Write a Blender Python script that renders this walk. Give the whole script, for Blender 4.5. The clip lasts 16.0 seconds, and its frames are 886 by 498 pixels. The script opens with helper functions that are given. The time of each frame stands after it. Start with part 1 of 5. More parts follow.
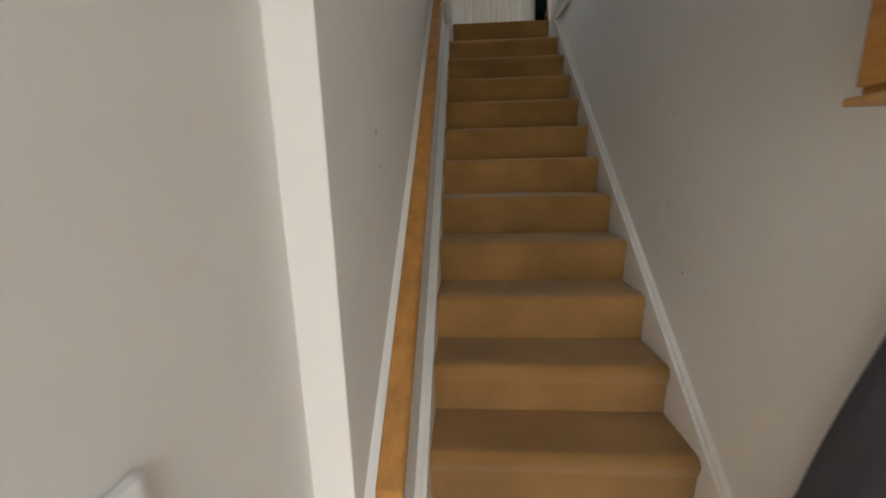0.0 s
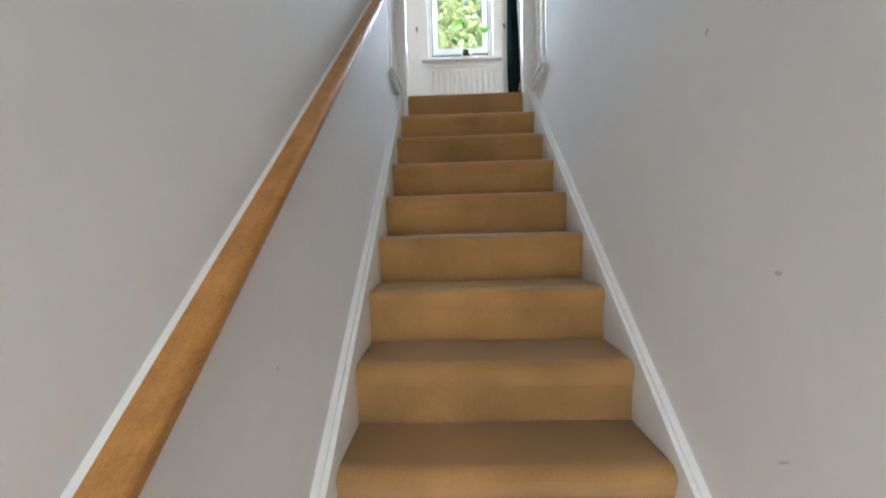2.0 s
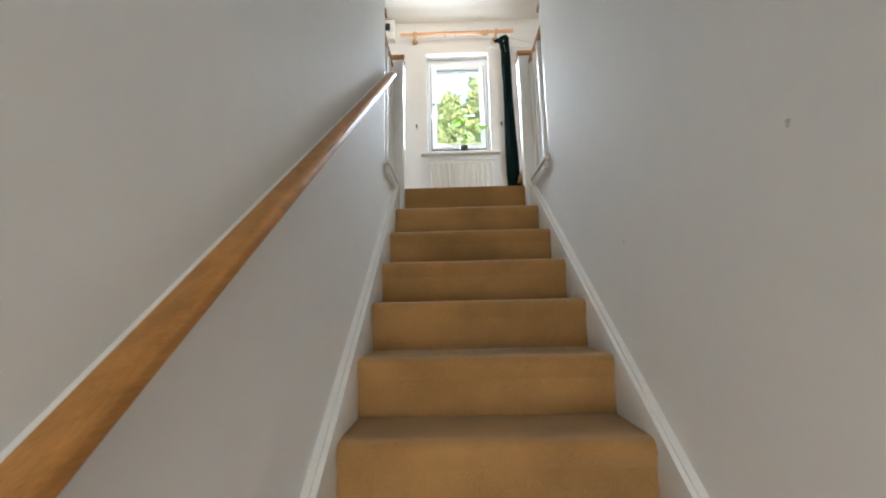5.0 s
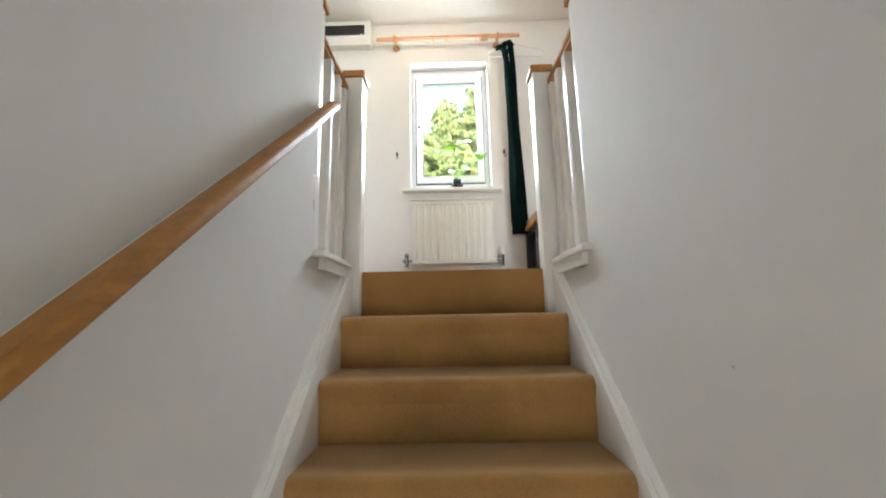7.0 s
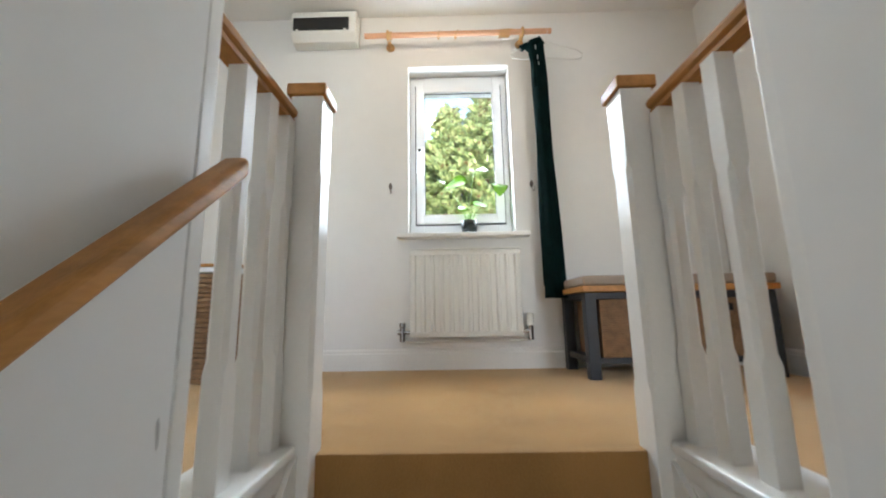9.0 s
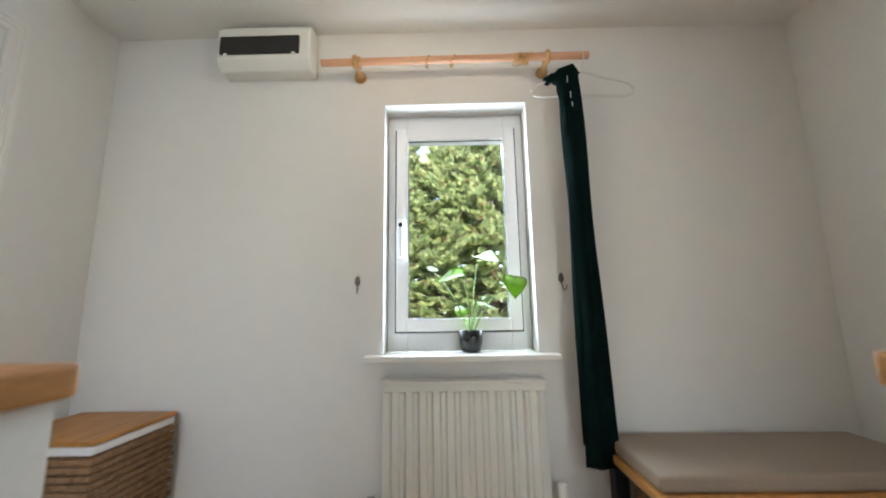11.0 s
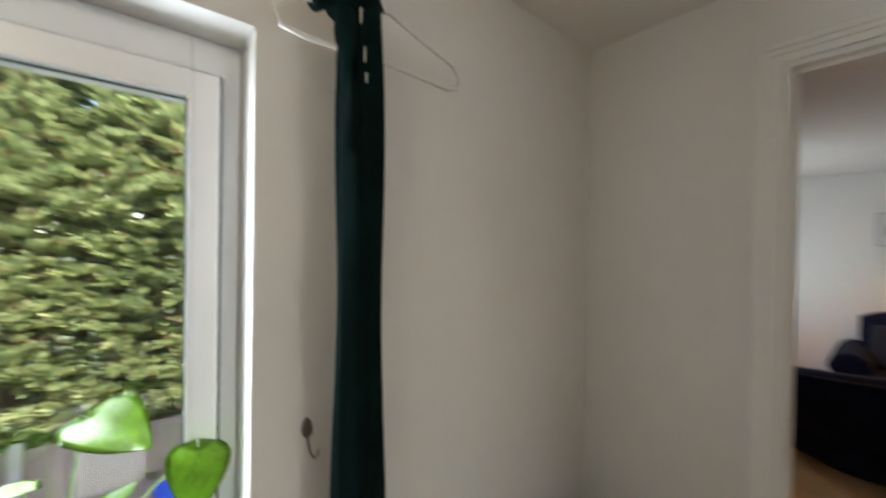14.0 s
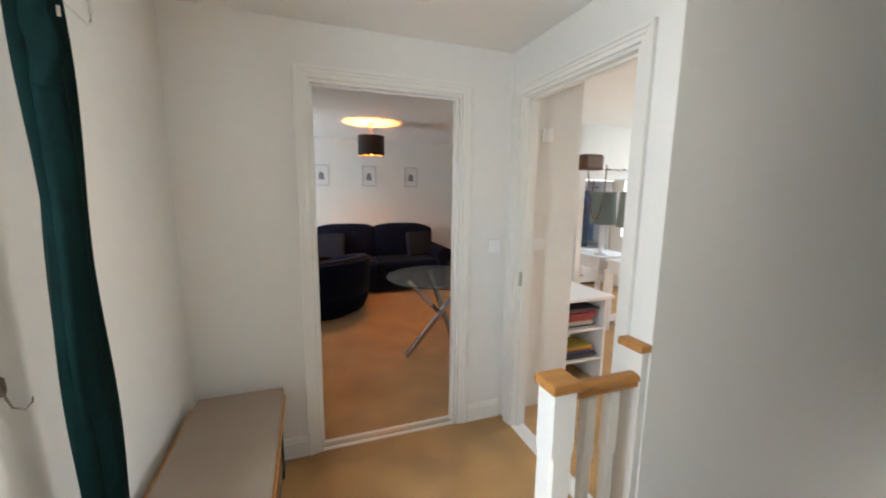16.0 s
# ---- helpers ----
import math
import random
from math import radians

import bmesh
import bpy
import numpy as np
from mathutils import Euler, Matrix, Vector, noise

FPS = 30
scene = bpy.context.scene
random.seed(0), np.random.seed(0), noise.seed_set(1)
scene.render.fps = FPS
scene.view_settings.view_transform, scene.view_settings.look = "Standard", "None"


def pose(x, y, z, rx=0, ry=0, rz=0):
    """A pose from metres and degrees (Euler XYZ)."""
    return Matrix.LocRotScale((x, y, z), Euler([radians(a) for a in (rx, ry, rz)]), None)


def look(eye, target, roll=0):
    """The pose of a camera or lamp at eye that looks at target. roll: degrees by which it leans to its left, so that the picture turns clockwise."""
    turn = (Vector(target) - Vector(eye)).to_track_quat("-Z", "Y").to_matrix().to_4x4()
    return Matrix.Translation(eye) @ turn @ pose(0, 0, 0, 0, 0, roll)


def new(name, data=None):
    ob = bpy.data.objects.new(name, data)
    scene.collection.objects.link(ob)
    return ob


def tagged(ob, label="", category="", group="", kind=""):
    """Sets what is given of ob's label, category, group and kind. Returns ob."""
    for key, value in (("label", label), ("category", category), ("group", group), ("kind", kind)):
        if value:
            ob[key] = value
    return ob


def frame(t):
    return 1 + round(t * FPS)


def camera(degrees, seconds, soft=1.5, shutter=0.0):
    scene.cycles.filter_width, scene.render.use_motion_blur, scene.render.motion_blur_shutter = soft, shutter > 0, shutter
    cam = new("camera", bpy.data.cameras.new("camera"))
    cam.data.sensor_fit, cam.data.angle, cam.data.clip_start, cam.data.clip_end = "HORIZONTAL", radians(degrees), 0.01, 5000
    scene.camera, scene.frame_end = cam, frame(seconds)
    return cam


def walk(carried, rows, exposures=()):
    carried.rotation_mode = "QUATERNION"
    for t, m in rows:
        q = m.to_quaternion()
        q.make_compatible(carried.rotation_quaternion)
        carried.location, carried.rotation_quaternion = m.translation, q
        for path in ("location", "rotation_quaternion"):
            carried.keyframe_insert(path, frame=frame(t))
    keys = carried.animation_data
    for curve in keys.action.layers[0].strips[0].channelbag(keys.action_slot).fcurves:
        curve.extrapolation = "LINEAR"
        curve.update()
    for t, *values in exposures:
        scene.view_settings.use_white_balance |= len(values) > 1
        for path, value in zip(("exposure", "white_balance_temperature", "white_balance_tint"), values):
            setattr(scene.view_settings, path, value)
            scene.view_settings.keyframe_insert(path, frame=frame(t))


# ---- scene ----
cam = camera(99.7, 16.0, soft=1.9, shutter=0.4)
PATH = [
    (0, (0.02, 0.015, 1.309), (-0.109, 1.968, 0.898), -1.3),
    (0.5, (0.035, 0.299, 1.366), (-0.101, 2.245, 0.925), -1.6),
    (1, (0.067, 0.591, 1.413), (-0.046, 2.542, 1.009), -1.6),
    (1.5, (0.133, 0.796, 1.516), (0.079, 2.771, 1.207), -1.4),
    (2, (0.206, 0.838, 1.6), (0.154, 2.834, 1.482), -1.6),
    (2.5, (0.208, 0.748, 1.6), (0.164, 2.736, 1.816), -1.3),
    (3, (0.199, 0.684, 1.608), (0.154, 2.657, 1.933), -1.4),
    (5.5, (0.229, 1.339, 1.828), (0.194, 3.313, 2.145), -1.3),
    (6, (0.284, 1.569, 1.99), (0.254, 3.543, 2.31), -1.3),
    (6.5, (0.278, 1.728, 2.177), (0.26, 3.701, 2.5), -1.0),
    (7, (0.31, 1.88, 2.354), (0.28, 3.853, 2.683), -1.2),
    (7.5, (0.287, 2.026, 2.495), (0.264, 3.998, 2.829), -1.0),
    (8, (0.28, 2.217, 2.657), (0.254, 4.189, 2.99), -1.1),
    (8.5, (0.252, 2.408, 2.767), (0.228, 4.381, 3.096), -1.0),
    (9, (0.252, 2.567, 2.876), (0.227, 4.539, 3.208), -1.0),
    (9.5, (0.291, 2.751, 3.047), (0.271, 4.723, 3.379), -1.1),
    (10, (0.301, 2.908, 3.214), (0.277, 4.879, 3.547), -1.1),
    (12.5, (0.339, 3.737, 3.968), (0.302, 5.712, 4.281), -0.8),
    (13, (0.483, 3.913, 4.061), (0.586, 5.887, 4.365), -0.5),
    (13.5, (0.588, 4.001, 4.122), (1.143, 5.911, 4.334), 0.2),
    (14, (0.498, 4.057, 4.1), (1.775, 5.596, 4.086), 0.9),
    (14.5, (0.327, 4.05, 4.083), (2.163, 4.816, 3.873), 1.2),
    (15, (0.038, 4.095, 4.066), (2.015, 4.229, 3.802), 1.2),
    (15.5, (-0.112, 4.192, 4.083), (1.834, 3.821, 3.811), 0.9),
    (16, (-0.167, 4.29, 4.09), (1.692, 3.618, 3.789), 0.7),
]
EXPOSURES = [(0, 1.6, 6550, 10), (0.5, 2.2, 6500, 10), (1, 2.72, 6150, 10), (1.5, 3.08, 5850, 10), (2, 2.95, 5750, 10), (2.5, 2.45, 5700, 10), (3, 1.95, 5650, 9), (5.5, 3.0, 6350, 10),
             (7, 3.05, 6450, 10), (8.5, 2.75, 6350, 10), (9, 2.68, 6250, 10), (10, 2.6, 6250, 10), (12.5, 1.72, 6500, 10), (13.5, 1.7, 6600, 10), (14.5, 2.15, 6450, 10), (15, 2.35, 6250, 10), (16, 2.68, 6400, 10)]
walk(cam, [(t, look(eye, target, roll)) for t, eye, target, roll in PATH], EXPOSURES)

# ---- light ----
world = bpy.data.worlds.new("sky")
scene.world = world
world.use_nodes = True
_wn = world.node_tree.nodes
_sky = _wn.new("ShaderNodeTexSky")
_sky.sky_type = 'NISHITA'
_sky.sun_disc = False
_sky.sun_elevation = radians(37)
_sky.sun_rotation = radians(160)
world.node_tree.links.new(_sky.outputs[0], _wn["Background"].inputs[0])
_wn["Background"].inputs[1].default_value = 0.15


def lamp(name, kind, place, energy, color=(1, 1, 1), size=0.1, size_y=None, target=None, angle=None):
    d = bpy.data.lights.new(name, kind)
    d.energy, d.color = energy, color
    if kind == 'AREA':
        d.size = size
        if size_y:
            d.shape, d.size_y = 'RECTANGLE', size_y
    elif kind == 'SUN':
        d.angle = radians(angle)
    else:
        d.shadow_soft_size = size
    ob = new(name, d)
    ob.matrix_world = look(place, target) if target else Matrix.Translation(place)
    return ob


lamp("sun", 'SUN', (0, -10, 20), 5.0, (1.0, 0.95, 0.86), target=(-5.0, 3.5, 9.5), angle=0.5)
lamp("landing_window_light", 'AREA', (0.345, 4.976, 3.955), 3.6, (0.80, 0.905, 1.0), 0.57, 0.98, target=(0.345, 3.0, 3.955))
lamp("landing_sky_light", 'AREA', (0.345, 6.0, 5.2), 38, (0.80, 0.905, 1.0), 1.3, 1.0, target=(0.345, 4.2, 2.6))
lamp("bedroom_window_light", 'AREA', (2.4, -0.85, 4.05), 8.8, (0.84, 0.92, 1.0), 1.3, 1.2, target=(2.0, 3.0, 3.7))
lamp("lounge_window_light", 'AREA', (4.9, 5.55, 3.9), 7.8, (0.82, 0.91, 1.0), 1.3, 1.1, target=(4.9, 2.0, 3.6))
lamp("front_door_light", 'AREA', (0.29, -1.45, 1.3), 3.65, (0.90, 0.95, 1.0), 0.75, 1.7, target=(0.29, 3.0, 1.6))
# added fill in an invented side room, brightens the left of the landing
lamp("fill_room_light", 'AREA', (-0.8, 0.75, 4.0), 4.6, (0.82, 0.91, 1.0), 0.9, 1.1, target=(-0.75, 4.0, 3.5))
lamp("landing_bulb", 'POINT', (0.13, 4.15, 4.66), 0.95, (1.0, 0.86, 0.66), 0.03)
lamp("lounge_bulb", 'POINT', (4.75, 3.5, 4.64), 10.4, (1.0, 0.36, 0.07), 0.04)

# ---- materials ----
def material(name, color, rough=0.6, metal=0.0, vary=0.06, scale=4.0, fine=90.0, bump=0.0, bump_scale=200.0, spec=0.5, color2=None, mix_scale=None, stretch=(1, 1, 1), sheen=0.0):
    m = bpy.data.materials.new(name)
    m.use_nodes = True
    nt = m.node_tree
    n, l = nt.nodes, nt.links
    b = n["Principled BSDF"]
    b.inputs["Roughness"].default_value = rough
    b.inputs["Metallic"].default_value = metal
    b.inputs["Specular IOR Level"].default_value = spec
    if sheen:
        b.inputs["Sheen Weight"].default_value = sheen
        b.inputs["Sheen Roughness"].default_value = 0.35
        b.inputs["Sheen Tint"].default_value = (1.0, 0.86, 0.62, 1)
    tc = n.new("ShaderNodeTexCoord")
    mp = n.new("ShaderNodeMapping")
    mp.inputs["Scale"].default_value = stretch
    l.new(tc.outputs["Object"], mp.inputs[0])
    big = n.new("ShaderNodeTexNoise")
    big.inputs["Scale"].default_value = mix_scale or scale
    big.inputs["Detail"].default_value = 4
    l.new(mp.outputs[0], big.inputs["Vector"])
    small = n.new("ShaderNodeTexNoise")
    small.inputs["Scale"].default_value = fine
    small.inputs["Detail"].default_value = 3
    l.new(mp.outputs[0], small.inputs["Vector"])
    add = n.new("ShaderNodeMath")
    add.operation = 'MULTIPLY_ADD'
    add.inputs[1].default_value = 0.4
    l.new(small.outputs["Fac"], add.inputs[0])
    sc = n.new("ShaderNodeMath")
    sc.operation = 'MULTIPLY'
    sc.inputs[1].default_value = 0.6
    l.new(big.outputs["Fac"], sc.inputs[0])
    l.new(sc.outputs[0], add.inputs[2])
    ramp = n.new("ShaderNodeValToRGB")
    c1 = [max(0.0, c * (1 - vary)) for c in color]
    c2 = list(color2) if color2 else [min(1.0, c * (1 + vary)) for c in color]
    ramp.color_ramp.elements[0].position, ramp.color_ramp.elements[1].position = 0.35, 0.65
    ramp.color_ramp.elements[0].color, ramp.color_ramp.elements[1].color = (*c1, 1), (*c2, 1)
    l.new(add.outputs[0], ramp.inputs[0])
    l.new(ramp.outputs[0], b.inputs["Base Color"])
    if bump:
        bp = n.new("ShaderNodeBump")
        bp.inputs["Strength"].default_value = bump
        bp.inputs["Distance"].default_value = 0.004
        bn = n.new("ShaderNodeTexNoise")
        bn.inputs["Scale"].default_value = bump_scale
        bn.inputs["Detail"].default_value = 4
        l.new(mp.outputs[0], bn.inputs["Vector"])
        l.new(bn.outputs["Fac"], bp.inputs["Height"])
        l.new(bp.outputs[0], b.inputs["Normal"])
    return m


PLASTER = material("matt_wall_paint", (0.775, 0.762, 0.732), 0.75, vary=0.02, scale=1.2, fine=14, bump=0.04, bump_scale=160)
CEILING = material("ceiling_paint", (0.82, 0.81, 0.78), 0.85, vary=0.02, bump=0.12, bump_scale=240)
GLOSS = material("white_gloss_paint", (0.80, 0.785, 0.745), 0.32, vary=0.03, scale=3, bump=0.04, bump_scale=60)
CARPET = material("tan_carpet", (0.40, 0.218, 0.078), 0.95, vary=0.27, scale=3.2, fine=260, bump=0.9, bump_scale=420, spec=0.1, sheen=0.75)
OAK = material("varnished_oak", (0.43, 0.200, 0.055), 0.42, spec=0.3, vary=0.24, scale=6, fine=60, bump=0.1, bump_scale=80, stretch=(6, 0.7, 6))
PALE_WOOD = material("pale_beech", (0.62, 0.33, 0.19), 0.4, vary=0.15, scale=8, stretch=(0.5, 6, 6))
PVC = material("white_window_plastic", (0.88, 0.89, 0.90), 0.25, vary=0.01)
CHROME = material("chrome", (0.50, 0.50, 0.51), 0.14, 1.0, vary=0.02)
STEEL = material("brushed_metal", (0.45, 0.44, 0.42), 0.35, 1.0, vary=0.05)
BLACK = material("black_plastic", (0.012, 0.011, 0.011), 0.25, vary=0.1)
ENAMEL = material("radiator_enamel", (0.80, 0.79, 0.74), 0.28, vary=0.015)
VELVET = material("dark_green_velvet", (0.0010, 0.0085, 0.0078), 0.85, vary=0.35, scale=10, fine=60, spec=0.08)
NAVY = material("navy_velvet", (0.004, 0.006, 0.018), 0.9, vary=0.3, scale=12, spec=0.08, sheen=0.04)
SLATE = material("slate_painted_wood", (0.019, 0.023, 0.031), 0.5, vary=0.15)
CUSHION = material("taupe_leatherette", (0.30, 0.235, 0.18), 0.55, vary=0.07, bump=0.15, bump_scale=120)
WICKER = material("wicker", (0.26, 0.15, 0.075), 0.8, vary=0.35, scale=30, fine=200, bump=0.5, bump_scale=90)
WHITE = material("white_laminate", (0.80, 0.80, 0.80), 0.4, vary=0.02)
LEAF = material("leaf_green", (0.15, 0.27, 0.018), 0.32, vary=0.3, scale=20)
POT = material("dark_glazed_pot", (0.012, 0.016, 0.016), 0.15, vary=0.3)
GREYCOAT = material("grey_cloth", (0.06, 0.06, 0.075), 0.9, vary=0.25, bump=0.3)


def glass_material(name, tint=(1, 1, 1), clear=0.9):
    m = bpy.data.materials.new(name)
    m.use_nodes = True
    n, l = m.node_tree.nodes, m.node_tree.links
    n.remove(n["Principled BSDF"])
    tr = n.new("ShaderNodeBsdfTransparent")
    tr.inputs[0].default_value = (*tint, 1)
    gl = n.new("ShaderNodeBsdfGlossy")
    gl.inputs["Roughness"].default_value = 0.01
    mx = n.new("ShaderNodeMixShader")
    mx.inputs[0].default_value = 1.0 - clear
    l.new(tr.outputs[0], mx.inputs[1])
    l.new(gl.outputs[0], mx.inputs[2])
    l.new(mx.outputs[0], n["Material Output"].inputs[0])
    return m


def glow_material(name, color, strength):
    m = bpy.data.materials.new(name)
    m.use_nodes = True
    b = m.node_tree.nodes["Principled BSDF"]
    b.inputs["Base Color"].default_value = (*color, 1)
    b.inputs["Emission Color"].default_value = (*color, 1)
    b.inputs["Emission Strength"].default_value = strength
    return m


PANE = glass_material("window_glass", (0.98, 0.99, 0.985), 0.96)
TABLE_GLASS = glass_material("table_glass", (0.88, 0.93, 0.92), 0.86)
MIRROR = material("mirror_silver", (0.9, 0.9, 0.9), 0.02, 1.0, vary=0.0)

# ---- mesh helpers ----
def box(bm, x0, y0, z0, x1, y1, z1, m=None):
    r = bmesh.ops.create_cube(bm, size=1.0, matrix=Matrix.Translation(((x0 + x1) / 2, (y0 + y1) / 2, (z0 + z1) / 2)) @ Matrix.Diagonal((abs(x1 - x0), abs(y1 - y0), abs(z1 - z0), 1)))
    if m is not None:
        bmesh.ops.transform(bm, matrix=m, verts=r["verts"])
    return r["verts"]


def soften(bm, w=0.004, seg=2):
    e = [e for e in bm.edges if len(e.link_faces) == 2 and e.calc_face_angle(0) > 0.6]
    bmesh.ops.bevel(bm, geom=e, offset=w, segments=seg, affect='EDGES', profile=0.6)
    return bm


def tube(bm, a, b, r0, r1=None, seg=14):
    a, b = Vector(a), Vector(b)
    q = (b - a).to_track_quat("Z", "Y").to_matrix().to_4x4()
    bmesh.ops.create_cone(bm, cap_ends=True, segments=seg, radius1=r0, radius2=r0 if r1 is None else r1, depth=(b - a).length, matrix=Matrix.Translation((a + b) / 2) @ q)
    return bm


def prism(bm, pts, axis, lo, hi):
    """Extrude a polygon of two coordinates along an axis from lo to hi."""
    def at(p, c):
        return {"x": (c, p[0], p[1]), "y": (p[0], c, p[1]), "z": (p[0], p[1], c)}[axis]
    a = [bm.verts.new(at(p, lo)) for p in pts]
    b = [bm.verts.new(at(p, hi)) for p in pts]
    bm.faces.new(a)
    bm.faces.new(b[::-1])
    for i in range(len(pts)):
        j = (i + 1) % len(pts)
        bm.faces.new((a[j], a[i], b[i], b[j]))
    bmesh.ops.recalc_face_normals(bm, faces=bm.faces)
    return bm


def lathe(bm, profile, centre=(0, 0, 0), seg=24):
    cx, cy, cz = centre
    rings = [[bm.verts.new((cx + r * math.cos(2 * math.pi * k / seg), cy + r * math.sin(2 * math.pi * k / seg), cz + z)) for k in range(seg)] for r, z in profile]
    for a, b in zip(rings, rings[1:]):
        for k in range(seg):
            bm.faces.new((a[k], a[(k + 1) % seg], b[(k + 1) % seg], b[k]))
    bm.faces.new(rings[0][::-1])
    bm.faces.new(rings[-1])
    bmesh.ops.recalc_face_normals(bm, faces=bm.faces)
    return bm


def sweep(bm, path, r, seg=8, closed=False):
    """A round bar along a path of points."""
    pts = [Vector(p) for p in path]
    n = len(pts)
    rings = []
    for i, p in enumerate(pts):
        if closed:
            d = pts[(i + 1) % n] - pts[i - 1]
        else:
            d = pts[min(i + 1, n - 1)] - pts[max(i - 1, 0)]
        q = d.to_track_quat("Z", "Y").to_matrix()
        rad = r[i] if isinstance(r, (list, tuple)) else r
        rings.append([bm.verts.new(p + q @ Vector((rad * math.cos(2 * math.pi * k / seg), rad * math.sin(2 * math.pi * k / seg), 0))) for k in range(seg)])
    pairs = list(zip(rings, rings[1:])) + ([(rings[-1], rings[0])] if closed else [])
    for a, b in pairs:
        for k in range(seg):
            bm.faces.new((a[k], a[(k + 1) % seg], b[(k + 1) % seg], b[k]))
    if not closed:
        bm.faces.new(rings[0][::-1])
        bm.faces.new(rings[-1])
    bmesh.ops.recalc_face_normals(bm, faces=bm.faces)
    return bm


def mesh_of(name, bm, mat, smooth=False):
    me = bpy.data.meshes.new(name)
    bm.to_mesh(me)
    bm.free()
    me.materials.append(mat)
    if smooth:
        for p in me.polygons:
            p.use_smooth = True
    return me


def thing(name, bm, mat, label, category, group="", kind="", smooth=False):
    return tagged(new(name, mesh_of(name, bm, mat, smooth)), label, category, group, kind)


def base(name, place, label, category, group=""):
    ob = new(name)
    ob.empty_display_size = 0.1
    ob.matrix_world = Matrix.Translation(place)
    return tagged(ob, label, category, group)


def part(name, bm, mat, parent, label="", smooth=False):
    """One mesh in world coordinates, hung under a thing or under one of its parts."""
    o = Vector((0, 0, 0))
    p = parent
    while p:
        o += p.location
        p = p.parent
    bmesh.ops.translate(bm, verts=bm.verts, vec=-o)
    ob = new(name, mesh_of(name, bm, mat, smooth))
    ob.parent = parent
    return tagged(ob, label)


def BM():
    return bmesh.new()


# ---- plan ----
F = 2.535          # landing floor
CEIL = 4.94        # landing ceiling
RISE, GOING = 0.195, 0.2243
TOP = 3.55         # landing edge
NORTH = 4.90
EAST, WEST = 2.00, -1.36
SOUTH = 3.06
XL, XR = -0.145, 0.79      # stair walls
SL, SR = -0.11, 0.757      # string faces


def wall_with_hole(name, axis, at0, at1, lo, hi, z0, z1, holes, label):
    """A thick wall across x or y, with openings (lo, hi, z0, z1)."""
    bm = BM()
    def put(a, b, c, d):
        if b - a < 1e-4 or d - c < 1e-4:
            return
        if axis == "y":
            box(bm, a, at0, c, b, at1, d)
        else:
            box(bm, at0, a, c, at1, b, d)
    cur = lo
    for h0, h1, c, d in sorted(holes):
        put(cur, h0, z0, z1)
        put(h0, h1, z0, c)
        put(h0, h1, d, z1)
        cur = h1
    put(cur, hi, z0, z1)
    bmesh.ops.remove_doubles(bm, verts=bm.verts, dist=1e-5)
    return thing(name, bm, PLASTER, label, "wall", kind="structure")


WIN = (0.004, 0.688, 3.345, 4.545)
DOOR1 = (3.40, 4.27, F, 4.66)
DOOR2 = (1.02, 1.86, F, 4.66)
DOOR3 = (3.62, 4.44, F, 4.62)
wall_with_hole("wall_north", "y", NORTH, NORTH + 0.28, WEST - 0.1, EAST + 0.1, F - 0.3, CEIL, [WIN], "painted landing wall with a small window")
wall_with_hole("wall_east", "x", EAST, EAST + 0.1, SOUTH - 0.1, NORTH, F - 0.3, CEIL, [DOOR1], "painted landing wall with an open doorway")
wall_with_hole("wall_west", "x", WEST - 0.1, WEST, SOUTH - 0.1, NORTH, F - 0.3, CEIL, [DOOR3], "painted landing wall with a closed door")
wall_with_hole("wall_south_east", "y", SOUTH - 0.1, SOUTH, XR + 0.1, EAST, F - 0.3, CEIL, [DOOR2], "painted landing wall with an open bedroom doorway")
# invented doorway and unseen room behind it, only to let fill light through
FILL_DOOR = (-1.18, -0.40, F, 4.62)
wall_with_hole("wall_south_west", "y", SOUTH - 0.1, SOUTH, WEST, XL - 0.1, F - 0.3, CEIL, [FILL_DOOR], "painted landing wall with an open doorway")
wall_with_hole("wall_fill_room_south", "y", 0.9, 1.0, WEST, XL - 0.1, F - 0.3, CEIL, [(-1.25, -0.35, F + 0.9, F + 2.05)], "added unseen side room wall, open for a fill light")
bm = BM()
box(bm, WEST - 0.1, 0.9, F - 0.3, WEST, SOUTH - 0.1, CEIL)
thing("wall_fill_room_west", bm, PLASTER, "added unseen side room wall", "wall", kind="structure")
bm = BM()
box(bm, WEST, 1.0, F - 0.2, XL - 0.1, SOUTH, F)
thing("floor_fill_room", bm, CARPET, "tan carpet of the added, unseen side room", "floor", kind="structure")
bm = BM()
box(bm, XL - 0.1, 0.46, -0.1, XL, 3.12, CEIL)
box(bm, XL - 0.1, 3.12, -0.1, XL, TOP, F + 0.010)
box(bm, XL - 0.1, TOP, -0.1, XL, NORTH, F - 0.202)
thing("wall_stair_left", bm, PLASTER, "off-white painted stair wall with scuffs", "wall", kind="structure")
bm = BM()
box(bm, XL - 0.17, -1.5, -0.1, XL - 0.06, 0.46, 2.35)
thing("wall_hall_left", bm, PLASTER, "off-white painted hall wall", "wall", kind="structure")
bm = BM()
box(bm, XR, -1.5, -0.1, XR + 0.1, 3.13, CEIL)
box(bm, XR, 3.13, -0.1, XR + 0.1, TOP, F + 0.010)
box(bm, XR, TOP, -0.1, XR + 0.1, NORTH, F - 0.202)
thing("wall_stair_right", bm, PLASTER, "off-white painted stair wall with scuffs", "wall", kind="structure")
wall_with_hole("wall_hall_front", "y", -1.6, -1.5, XL - 0.2, XR + 0.1, -0.1, CEIL, [(-0.12, 0.72, 0.0, 2.1)], "painted hall wall round the front door")
bm = BM()
